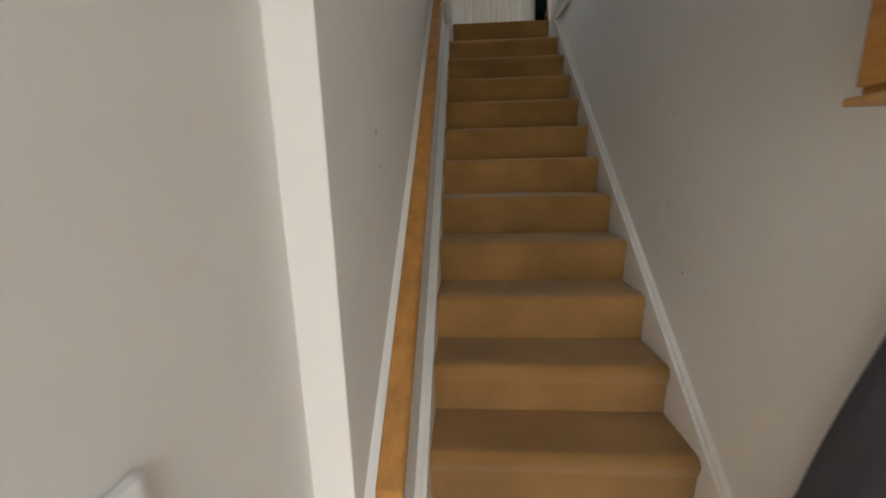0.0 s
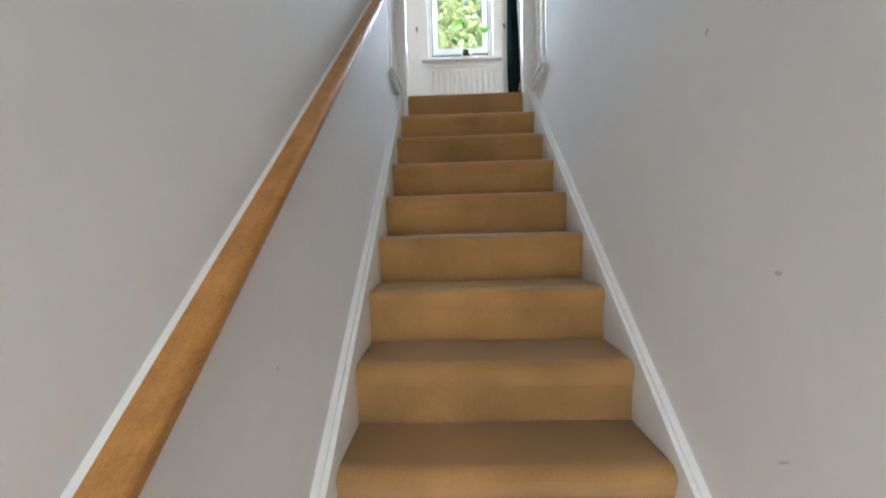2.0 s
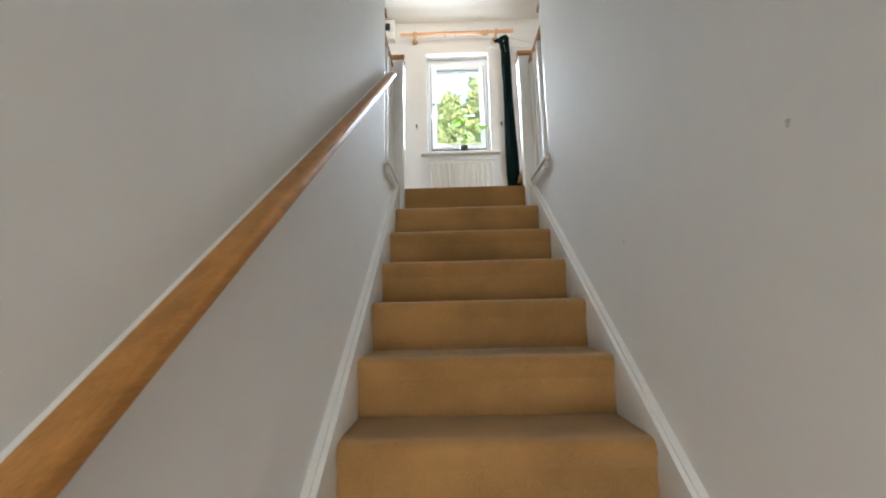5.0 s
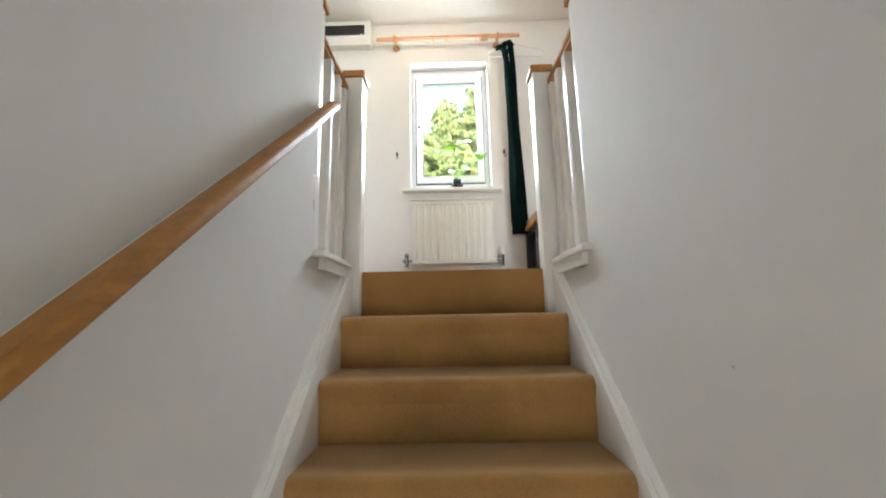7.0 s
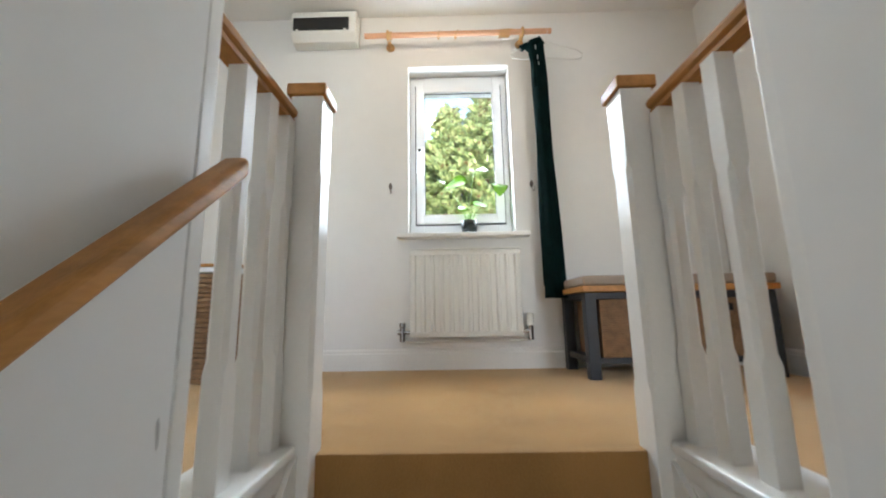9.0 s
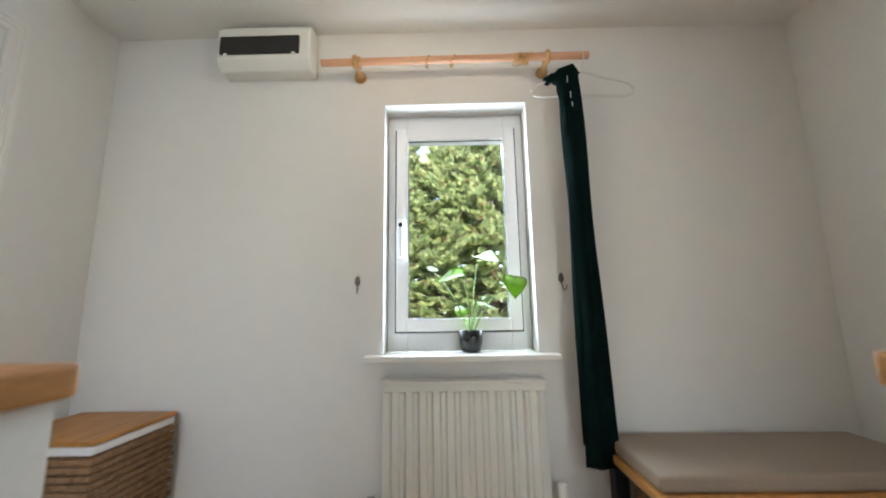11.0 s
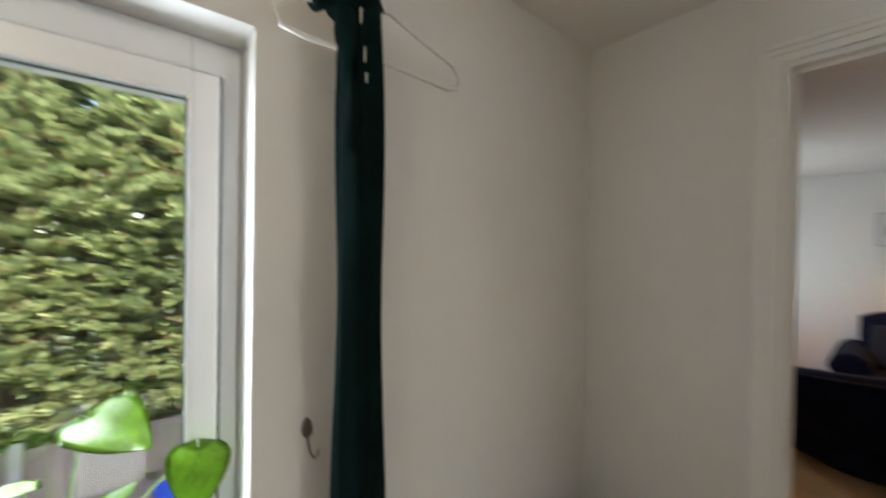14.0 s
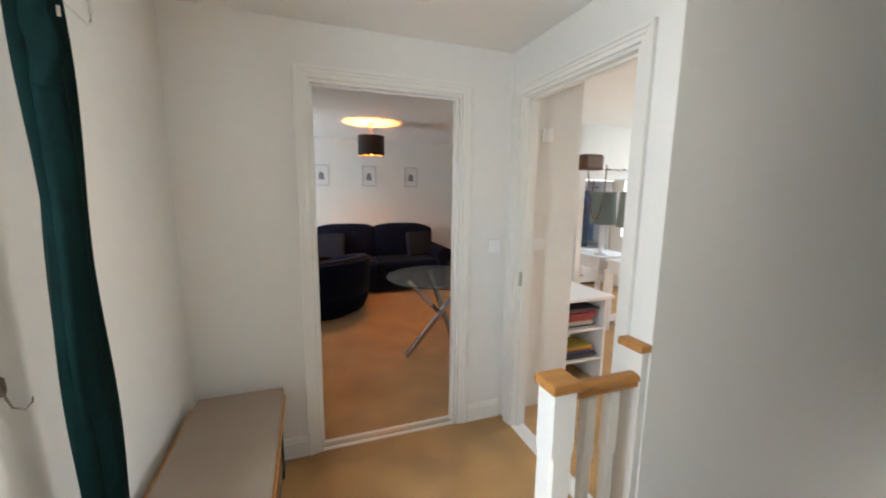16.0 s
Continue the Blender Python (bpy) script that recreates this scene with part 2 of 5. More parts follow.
box(bm, XL - 0.17, -1.5, 2.35, XR + 0.1, 0.3, 2.55)
thing("ceiling_hall", bm, CEILING, "white painted hall ceiling", "ceiling", kind="structure")
bm = BM()
box(bm, XL - 0.17, 0.3, 2.35, XR + 0.1, 0.42, CEIL)
thing("wall_over_stair_foot", bm, PLASTER, "painted wall above the foot of the stairs", "wall", kind="structure")
bm = BM()
box(bm, XL - 0.2, -1.6, -0.1, XR + 0.1, 0.9, 0.0)
thing("floor_hall", bm, CARPET, "tan carpet of the hall", "floor", kind="structure")
bm = BM()
box(bm, WEST - 0.1, 0.3, CEIL, EAST + 0.1, NORTH + 0.28, CEIL + 0.1)
thing("ceiling_landing", bm, CEILING, "white painted landing ceiling", "ceiling", kind="structure")
bm = BM()
box(bm, XR + 0.1, SOUTH - 0.1, F - 0.2, EAST + 0.1, NORTH, F)
box(bm, WEST, SOUTH, F - 0.2, XL - 0.1, NORTH, F)
box(bm, XL - 0.1, TOP, F - 0.2, XR + 0.1, NORTH, F)
bmesh.ops.remove_doubles(bm, verts=bm.verts, dist=1e-5)
thing("floor_landing", bm, CARPET, "worn tan carpet of the landing", "floor", kind="structure")

# ---- stairs ----
def nose_y(k):
    return TOP - (13 - k) * GOING


stairs = base("staircase", (0.32, 0.858, 0.0), "straight staircase with fitted tan carpet and white strings", "stairs")
for k in range(1, 14):
    y, z = nose_y(k), k * RISE
    y1 = y + GOING + 0.03 if k < 13 else y + 0.05
    bm = BM()
    r = 0.030
    prof = [(y + 0.016, z - RISE + 0.002), (y + 0.012, z - 0.075), (y + 0.003, z - 0.045)]
    prof += [(y + r - r * math.cos(a), z - r + r * math.sin(a)) for a in [radians(d) for d in (0, 18, 36, 54, 72, 90)]]
    prof += [(y1, z), (y1, z - RISE + 0.002)]
    prism(bm, prof, "x", SL, SR)
    part("step", bm, CARPET, stairs)


def string(up, x0, x1):
    bm = BM()
    def line(y):
        return (y - nose_y(1)) * RISE / GOING + RISE
    ya, yb = 0.72, TOP - 0.04
    prism(bm, [(ya, 0.0), (ya, line(ya) + up), (yb, line(yb) + up), (yb, line(yb) - 0.35), (ya + 0.35, 0.0)], "x", x0, x1)
    return bm


part("string", string(0.062, XL, SL), GLOSS, stairs, "white gloss string board")
part("string", string(0.035, SR, XR), GLOSS, stairs, "white gloss string board")

def nose_line(y):
    return (y - nose_y(1)) * RISE / GOING + RISE


def string_moulding(up, x0, x1):
    bm = BM()
    ya, yb = 0.72, TOP - 0.04
    prism(bm, [(ya, nose_line(ya) + up), (ya, nose_line(ya) + up + 0.012), (yb, nose_line(yb) + up + 0.012), (yb, nose_line(yb) + up)], "x", x0, x1)
    return bm


part("moulding", string_moulding(0.062, XL, XL + 0.02), GLOSS, stairs, "white gloss top moulding")
part("moulding", string_moulding(0.035, XR - 0.02, XR), GLOSS, stairs, "white gloss top moulding")

# ---- wall handrail of the stairs ----
rail = base("wall_handrail", (-0.12, 0.50, 1.0), "varnished oak handrail on a white backing board", "handrail")


def slanted(profile, ya, yb, lift):
    """A bar along the slope of the stairs; the profile is (x, height)."""
    bm = BM()
    a = [bm.verts.new((x, ya, nose_line(ya) + lift + h)) for x, h in profile]
    b = [bm.verts.new((x, yb, nose_line(yb) + lift + h)) for x, h in profile]
    bm.faces.new(a)
    bm.faces.new(b[::-1])
    for i in range(len(profile)):
        j = (i + 1) % len(profile)
        bm.faces.new((a[j], a[i], b[i], b[j]))
    bmesh.ops.recalc_face_normals(bm, faces=bm.faces)
    return bm


def rail_profile(x0, x1, h0, h1, r=0.014):
    pts = []
    for cx, ch, d0 in ((x1 - r, h1 - r, 0), (x0 + 0.004, h1 - 0.004, 90), (x0 + 0.004, h0 + 0.004, 180), (x1 - r, h0 + r, 270)):
        rr = r if d0 in (0, 270) else 0.004
        pts += [(cx + rr * math.cos(radians(d)), ch + rr * math.sin(radians(d))) for d in range(d0, d0 + 91, 18)]
    return pts


part("backing_board", slanted([(XL, -0.012), (XL + 0.018, -0.012), (XL + 0.018, 0.026), (XL, 0.026)], 0.47, 3.115, 0.902), GLOSS, rail, "white gloss backing board")
part("rail", slanted(rail_profile(XL + 0.0182, XL + 0.062, 0.0, 0.039), 0.50, 3.165, 0.902), OAK, rail, smooth=False)

# ---- balustrades at the head of the stairs ----
def balustrade(side):
    """side 1: beside the right stair wall, -1: the left one; mirrored about the stairs."""
    mid = 0.3225
    def X(x):
        return x if side > 0 else 2 * mid - x
    def bx(x0, y0, z0, x1, y1, z1):
        b = BM()
        box(b, min(X(x0), X(x1)), y0, z0, max(X(x0), X(x1)), y1, z1)
        return b
    top = base("balustrade", (X(0.84), 3.35, F - 0.02), "white painted balustrade with an oak handrail and newel cap", "balustrade", "balustrades of the landing")
    def chamfered(x, y, half, marks):
        """A square post; marks are (height, chamfer of the edges)."""
        b = BM()
        rings = []
        for z, ch in marks:
            pts = [(half, -half + ch), (half, half - ch), (half - ch, half), (-half + ch, half), (-half, half - ch), (-half, -half + ch), (-half + ch, -half), (half - ch, -half)]
            rings.append([b.verts.new((x + px, y + py, z)) for px, py in pts])
        for r0, r1 in zip(rings, rings[1:]):
            for k in range(8):
                b.faces.new((r0[k], r0[(k + 1) % 8], r1[(k + 1) % 8], r1[k]))
        b.faces.new(rings[0][::-1])
        b.faces.new(rings[-1])
        bmesh.ops.recalc_face_normals(b, faces=b.faces)
        return b
    newel = part("newel_post", chamfered(X(0.771), 3.548, 0.0435, ((F - 0.36, 0.002), (F + 0.14, 0.002), (F + 0.165, 0.011), (3.235, 0.011), (3.26, 0.002), (3.468, 0.002))), GLOSS, top, "white painted newel with chamfered edges")
    part("cap", soften(bx(0.718, 3.495, 3.469, 0.825, 3.602, 3.503), 0.005), OAK, newel, "square oak newel cap")
    part("half_newel", soften(bx(0.795, 3.132, F + 0.03, 0.885, 3.165, 3.52), 0.003), GLOSS, top)
    part("half_cap", soften(bx(0.785, 3.133, 3.521, 0.897, 3.185, 3.55), 0.005), OAK, top, "oak cap of the half newel")
    # moulded handrail: narrower at the foot, with a groove along each side
    b = BM()
    prof = [(-0.021, 0.0), (0.021, 0.0), (0.021, 0.012), (0.017, 0.016), (0.027, 0.022), (0.029, 0.034), (0.024, 0.044), (0.014, 0.049), (-0.014, 0.049), (-0.024, 0.044), (-0.029, 0.034), (-0.027, 0.022), (-0.017, 0.016), (-0.021, 0.012)]
    prism(b, [(X(0.823) + px, 3.386 + pz) for px, pz in prof], "y", 3.166, 3.504)
    part("handrail", b, OAK, top, "moulded oak handrail")
    part("capping", soften(bx(0.758, 3.124, F + 0.012, 0.925, 3.502, F + 0.038), 0.008, 3), GLOSS, top, "white nosed capping board")
    part("apron", bx(0.768, 3.16, F - 0.03, 0.788, 3.502, F + 0.011), GLOSS, top)
    for y in (3.275, 3.378, 3.478):
        lo, hi = F + 0.038, 3.386
        part("baluster", chamfered(X(0.816), y, 0.0205, ((lo, 0.001), (lo + 0.20, 0.001), (lo + 0.22, 0.009), (hi - 0.25, 0.009), (hi - 0.23, 0.001), (hi, 0.001))), GLOSS, top)
    return top


balustrade(1)
balustrade(-1)

# ---- skirting, architraves, linings ----
def skirting(name, x0, y0, x1, y1, inward, z=F):
    """A skirting board along a wall from (x0, y0) to (x1, y1); inward is the way into the room."""
    bm = BM()
    prof = [(0, 0), (0.016, 0), (0.016, 0.095), (0.011, 0.103), (0.011, 0.112), (0.005, 0.122), (0, 0.124)]
    ix, iy = inward
    a = [bm.verts.new((x0 + d * ix, y0 + d * iy, z + h)) for d, h in prof]
    b = [bm.verts.new((x1 + d * ix, y1 + d * iy, z + h)) for d, h in prof]
    bm.faces.new(a)
    bm.faces.new(b[::-1])
    for i in range(len(prof)):
        j = (i + 1) % len(prof)
        bm.faces.new((a[j], a[i], b[i], b[j]))
    bmesh.ops.recalc_face_normals(bm, faces=bm.faces)
    return thing(name, bm, GLOSS, "white gloss skirting board", "skirting", kind="structure")


skirting("baseboard_1", WEST, NORTH, EAST, NORTH, (0, -1))
skirting("baseboard_2", EAST, DOOR1[1] + 0.075, EAST, NORTH - 0.017, (-1, 0))
skirting("baseboard_3", EAST, SOUTH + 0.02, EAST, DOOR1[0] - 0.075, (-1, 0))
skirting("baseboard_4", WEST, DOOR3[1] + 0.075, WEST, NORTH - 0.017, (1, 0))


def door_trim(name, axis, face, inward, back, lo, hi, z1, z0=F):
    """Lining and stepped architrave of a doorway. face: the wall's face; back: its other face."""
    ob = base(name, ((lo + hi) / 2 if axis == "y" else face, face if axis == "y" else (lo + hi) / 2, z0), "white gloss door lining with a moulded architrave", "door frame")
    ob["kind"] = "structure"
    def bx(a0, a1, d0, d1, c0, c1):
        b = BM()
        if axis == "y":
            box(b, a0, min(d0, d1), c0, a1, max(d0, d1), c1)
        else:
            box(b, min(d0, d1), a0, c0, max(d0, d1), a1, c1)
        return b
    def steps(which):
        b = BM()
        for w0, w1, t in ((0.006, 0.030, 0.013), (0.030, 0.048, 0.017), (0.048, 0.068, 0.021)):
            f0, f1 = face, face + inward * t
            if which == "lo":
                args = (lo - w1, lo - w0, f0, f1, z0, z1 + w1)
            elif which == "hi":
                args = (hi + w0, hi + w1, f0, f1, z0, z1 + w1)
            else:
                args = (lo - w0, hi + w0, f0, f1, z1 + w0, z1 + w1)
            a0, a1, d0, d1, c0, c1 = args
            if axis == "y":
                box(b, a0, min(d0, d1), c0, a1, max(d0, d1), c1)
            else:
                box(b, min(d0, d1), a0, c0, max(d0, d1), a1, c1)
        return soften(b, 0.003, 2)
    for w in ("lo", "hi", "head"):
        part("architrave", steps(w), GLOSS, ob)
    part("lining", bx(lo, lo + 0.012, face + inward * 0.004, back, z0, z1), GLOSS, ob)
    part("lining", bx(hi - 0.012, hi, face + inward * 0.004, back, z0, z1), GLOSS, ob)
    part("lining", bx(lo + 0.012, hi - 0.012, face + inward * 0.004, back, z1 - 0.012, z1), GLOSS, ob)
    mid = (face + back) / 2
    part("stop", bx(lo + 0.012, lo + 0.024, mid - 0.018, mid + 0.018, z0, z1 - 0.012), GLOSS, ob)
    part("stop", bx(hi - 0.024, hi - 0.012, mid - 0.018, mid + 0.018, z0, z1 - 0.012), GLOSS, ob)
    part("stop", bx(lo + 0.024, hi - 0.024, mid - 0.018, mid + 0.018, z1 - 0.024, z1 - 0.012), GLOSS, ob)
    return ob


door_trim("door_frame_lounge", "x", EAST, -1, EAST + 0.104, DOOR1[0], DOOR1[1], DOOR1[3])
frame2 = door_trim("door_frame_bedroom", "y", SOUTH, 1, SOUTH - 0.104, DOOR2[0], DOOR2[1], DOOR2[3])
b = BM()
box(b, DOOR2[1] - 0.014, SOUTH - 0.040, F + 0.97, DOOR2[1] - 0.0115, SOUTH - 0.012, F + 1.06)
box(b, DOOR2[1] - 0.017, SOUTH - 0.034, F + 0.99, DOOR2[1] - 0.0135, SOUTH - 0.018, F + 1.04)
part("latch_plate", b, STEEL, frame2, "dark metal strike plate")
door_trim("door_frame_bathroom", "x", WEST, 1, WEST - 0.104, DOOR3[0], DOOR3[1], DOOR3[3])
b = BM()
box(b, EAST + 0.03, DOOR1[0] + 0.012, F + 0.002, EAST + 0.062, DOOR1[1] - 0.012, F + 0.008)
BRASS = material("brass_strip", (0.55, 0.46, 0.34), 0.55, 0.8, vary=0.05)
thing("threshold_strip", soften(b, 0.002), BRASS, "thin brass threshold strip across the carpet of a doorway", "threshold", kind="structure")

# closed panelled door with a lever handle
door = base("door_1", (WEST - 0.03, (DOOR3[0] + DOOR3[1]) / 2, F), "closed white panelled door with a chrome lever", "door")
door["kind"] = "structure"
b = BM()
d0, d1 = DOOR3[0] + 0.014, DOOR3[1] - 0.014
box(b, WEST - 0.045, d0, F + 0.006, WEST - 0.012, d1, DOOR3[3] - 0.014)
part("leaf", b, GLOSS, door)


def panel(y0, y1, z0, z1):
    b = BM()
    w = 0.016
    for a0, a1, c0, c1 in ((y0, y0 + w, z0, z1), (y1 - w, y1, z0, z1), (y0 + w, y1 - w, z0, z0 + w), (y0 + w, y1 - w, z1 - w, z1)):
        box(b, WEST - 0.012, a0, c0, WEST - 0.005, a1, c1)
    return soften(b, 0.003)


for y0, y1 in ((d0 + 0.11, (d0 + d1) / 2 - 0.05), ((d0 + d1) / 2 + 0.05, d1 - 0.11)):
    part("panel_moulding", panel(y0, y1, F + 1.05, F + 1.82), GLOSS, door)
    part("panel_moulding", panel(y0, y1, F + 0.22, F + 0.88), GLOSS, door)
b = BM()
box(b, WEST - 0.012, d1 - 0.062, F + 1.0, WEST - 0.004, d1 - 0.014, F + 1.16)
tube(b, (WEST - 0.012, d1 - 0.038, F + 1.13), (WEST + 0.045, d1 - 0.038, F + 1.13), 0.011)
tube(b, (WEST + 0.04, d1 - 0.033, F + 1.13), (WEST + 0.045, d1 - 0.16, F + 1.135), 0.010, 0.008)
tube(b, (WEST - 0.012, d1 - 0.038, F + 1.03), (WEST + 0.010, d1 - 0.038, F + 1.03), 0.013)
part("door_handle", soften(b, 0.002), CHROME, door, "chrome lever handle on a plate", smooth=False)

# ---- landing window ----
GY = 5.05
SPACER = material("dark_rubber", (0.05, 0.055, 0.06), 0.6, vary=0.1)
win = base("window_1", (0.346, GY, WIN[2]), "white plastic casement window with a single pane", "window")
win["kind"] = "structure"


def ring(x0, x1, z0, z1, w, y0, y1):
    b = BM()
    for a0, a1, c0, c1 in ((x0, x0 + w, z0, z1), (x1 - w, x1, z0, z1), (x0 + w, x1 - w, z0, z0 + w), (x0 + w, x1 - w, z1 - w, z1)):
        box(b, a0, y0, c0, a1, y1, c1)
    return soften(b, 0.004, 2)


part("window_frame", ring(WIN[0] + 0.002, WIN[1] - 0.002, 3.363, WIN[3] - 0.002, 0.094, GY - 0.030, GY + 0.05), PVC, win)
sash = part("sash", ring(0.050, 0.640, 3.455, 4.456, 0.050, GY - 0.068, GY + 0.02), PVC, win)
part("bead", ring(0.098, 0.592, 3.503, 4.408, 0.010, GY - 0.074, GY - 0.050), PVC, sash)
part("spacer", ring(0.099, 0.591, 3.504, 4.407, 0.012, GY - 0.056, GY - 0.046), SPACER, sash, "grey glazing spacer")
part("gasket", ring(0.0415, 0.6485, 3.4465, 4.4645, 0.0080, GY - 0.048, GY - 0.028), SPACER, win, "dark rubber gasket")
b = BM()
box(b, 0.1, GY - 0.062, 3.505, 0.590, GY - 0.058, 4.406)
pane = part("pane", b, PANE, sash)
pane.visible_shadow = False
b = BM()
box(b, 0.064, GY - 0.080, 3.86, 0.088, GY - 0.068, 3.99)
box(b, 0.069, GY - 0.100, 3.95, 0.083, GY - 0.078, 3.97)
box(b, 0.068, GY - 0.106, 3.80, 0.084, GY - 0.094, 3.972)
part("handle", soften(b, 0.003), PVC, sash, "white lever handle with a black key lock")
b = BM()
tube(b, (0.076, GY - 0.112, 3.955), (0.076, GY - 0.1, 3.955), 0.010)
part("lock", b, BLACK, sash, "black lock button")
b = BM()
box(b, -0.066, NORTH - 0.068, 3.335, 0.767, NORTH, 3.362)
box(b, WIN[0] + 0.001, NORTH - 0.004, 3.335, WIN[1] - 0.001, GY - 0.046, 3.362)
bmesh.ops.remove_doubles(b, verts=b.verts, dist=1e-5)
part("window_sill", soften(b, 0.006, 3), GLOSS, win, "white gloss sill board")

# ---- radiator ----
rad = base("radiator", (0.355, 4.85, 2.73), "white enamelled panel radiator under the window", "radiator")
b = BM()
x0, x1, z0, z1 = 0.018, 0.692, 2.728, 3.25
n = 11
pitch = (x1 - x0 - 0.05) / n
cur = x0 + 0.025
pts = [(x0, 4.872), (x0, 4.832), (x0 + 0.012, 4.822)]
for i in range(n):
    c = cur + pitch * (i + 0.5)
    pts += [(c - pitch * 0.5, 4.816), (c - pitch * 0.36, 4.816), (c - pitch * 0.24, 4.834), (c + pitch * 0.24, 4.834), (c + pitch * 0.36, 4.816)]
pts += [(x1 - 0.012, 4.822), (x1, 4.832), (x1, 4.872)]
prism(b, pts, "z", z0 + 0.03, z1 - 0.03)
box(b, x0, 4.826, z0, x1, 4.870, z0 + 0.03)
box(b, x0, 4.826, z1 - 0.03, x1, 4.870, z1)
part("panel", soften(b, 0.004, 2), ENAMEL, rad)
b = BM()
box(b, x0 - 0.004, 4.816, z1 + 0.001, x1 + 0.004, 4.880, z1 + 0.012)
part("top_grille", soften(b, 0.003), ENAMEL, rad)
for xs in (0.15, 0.56):
    b = BM()
    box(b, xs, 4.873, 2.80, xs + 0.03, NORTH - 0.001, 3.2)
    part("bracket", b, ENAMEL, rad)
for xs, xe, big in ((x0 - 0.045, x0, False), (x1 + 0.045, x1, True)):
    b = BM()
    tube(b, (xe, 4.845, 2.757), (xs, 4.845, 2.757), 0.011)
    tube(b, (xs, 4.845, 2.705), (xs, 4.845, 2.79), 0.016)
    if not big:
        tube(b, (xs, 4.845, 2.79), (xs, 4.845, 2.815), 0.021, 0.018)
        tube(b, (xs - 0.03, 4.845, 2.757), (xs, 4.845, 2.757), 0.014)
    valve = part("valve", soften(b, 0.002), CHROME, rad, "chrome radiator valve")
    if big:
        b = BM()
        tube(b, (xs, 4.845, 2.791), (xs, 4.845, 2.86), 0.021, 0.018, 18)
        part("thermostat_head", soften(b, 0.003), ENAMEL, valve, "white thermostat head")
    b = BM()
    tube(b, (xs, 4.845, 2.712), (xs, NORTH - 0.001, 2.712), 0.008)
    part("pipe", b, STEEL, rad, "dull metal pipe")
b = BM()
tube(b, (x0 - 0.03, 4.866, 2.700), (x1 + 0.03, 4.866, 2.705), 0.006)
part("pipe", b, ENAMEL, rad)

# ---- fuse box ----
fuse = base("fuse_box", (-0.565, NORTH, 4.69), "white plastic consumer unit with a dark smoked cover", "fuse box")
b = BM()
prism(b, [(NORTH - 0.001, 4.69), (NORTH - 0.08, 4.69), (NORTH - 0.118, 4.735), (NORTH - 0.118, 4.885), (NORTH - 0.09, 4.918), (NORTH - 0.001, 4.915)], "x", -0.775, -0.335)
part("body", soften(b, 0.010, 3), ENAMEL, fuse)
b = BM()
box(b, -0.756, NORTH - 0.130, 4.752, -0.382, NORTH - 0.112, 4.842)
cover = part("cover", soften(b, 0.004), BLACK, fuse, "smoked black flap")
for xa, xb, za in ((-0.735, -0.72, 4.746), (-0.415, -0.40, 4.746), (-0.585, -0.555, 4.843)):
    b = BM()
    box(b, xa, NORTH - 0.131, za, xb, NORTH - 0.117, za + 0.007)
    part("clip", b, ENAMEL, cover, "small white clip")
b = BM()
box(b, -0.52, NORTH - 0.1095, 4.878, -0.40, NORTH - 0.1075, 4.888)
part("label_strip", b, PVC, fuse)

# ---- curtain pole with rings ----
pole = base("curtain_pole", (0.345, NORTH - 0.11, 4.70), "pale wooden curtain pole with a few rings", "curtain pole")
PY, PZ = NORTH - 0.115, 4.70
b = BM()
tube(b, (-0.276, PY, PZ), (0.966, PY, PZ + 0.004), 0.0175, seg=20)
part("pole", soften(b, 0.003), PALE_WOOD, pole, smooth=False)
PINE = material("pine", (0.50, 0.28, 0.10), 0.45, vary=0.2, scale=10)


def pole_ring(x, tilt=0.0, r=0.026):
    b = BM()
    pts = []
    for k in range(20):
        a = 2 * math.pi * k / 20
        pts.append((x + tilt * math.sin(a) * r, PY + r * math.cos(a), PZ - 0.006 + r * math.sin(a)))
    sweep(b, pts, 0.0038, 6, closed=True)
    ring_ob = part("ring", b, PINE, pole, "pale wooden ring", smooth=True)
    b = BM()
    sweep(b, [(x + 0.005 * math.cos(a), PY, PZ - 0.039 + 0.005 * math.sin(a)) for a in [k * math.pi / 4 for k in range(8)]], 0.0012, 5, closed=True)
    part("eyelet", b, STEEL, ring_ob)


for x in (-0.116, -0.106, -0.096):
    pole_ring(x, 0.15)
for x, t in ((0.222, 0.3), (0.338, 0.45)):
    pole_ring(x, t)
for i in range(6):
    pole_ring(0.628 + 0.0125 * i, 0.3 + 0.05 * i)
for x in (-0.118, 0.776):
    b = BM()
    tube(b, (x, NORTH - 0.001, PZ - 0.006), (x, NORTH - 0.018, PZ - 0.006), 0.030, 0.026, 20)
    sweep(b, [(x, NORTH - 0.016, PZ - 0.006), (x, NORTH - 0.045, PZ - 0.006), (x, PY + 0.034, PZ - 0.004), (x, PY + 0.022, PZ)], [0.020, 0.013, 0.014, 0.018], 14)
    sweep(b, [(x, PY + 0.024 * math.cos(a), PZ + 0.024 * math.sin(a)) for a in [2 * math.pi * k / 18 for k in range(18)]], 0.010, 8, closed=True)
    part("bracket", b, PINE, pole, "turned pine bracket", smooth=True)

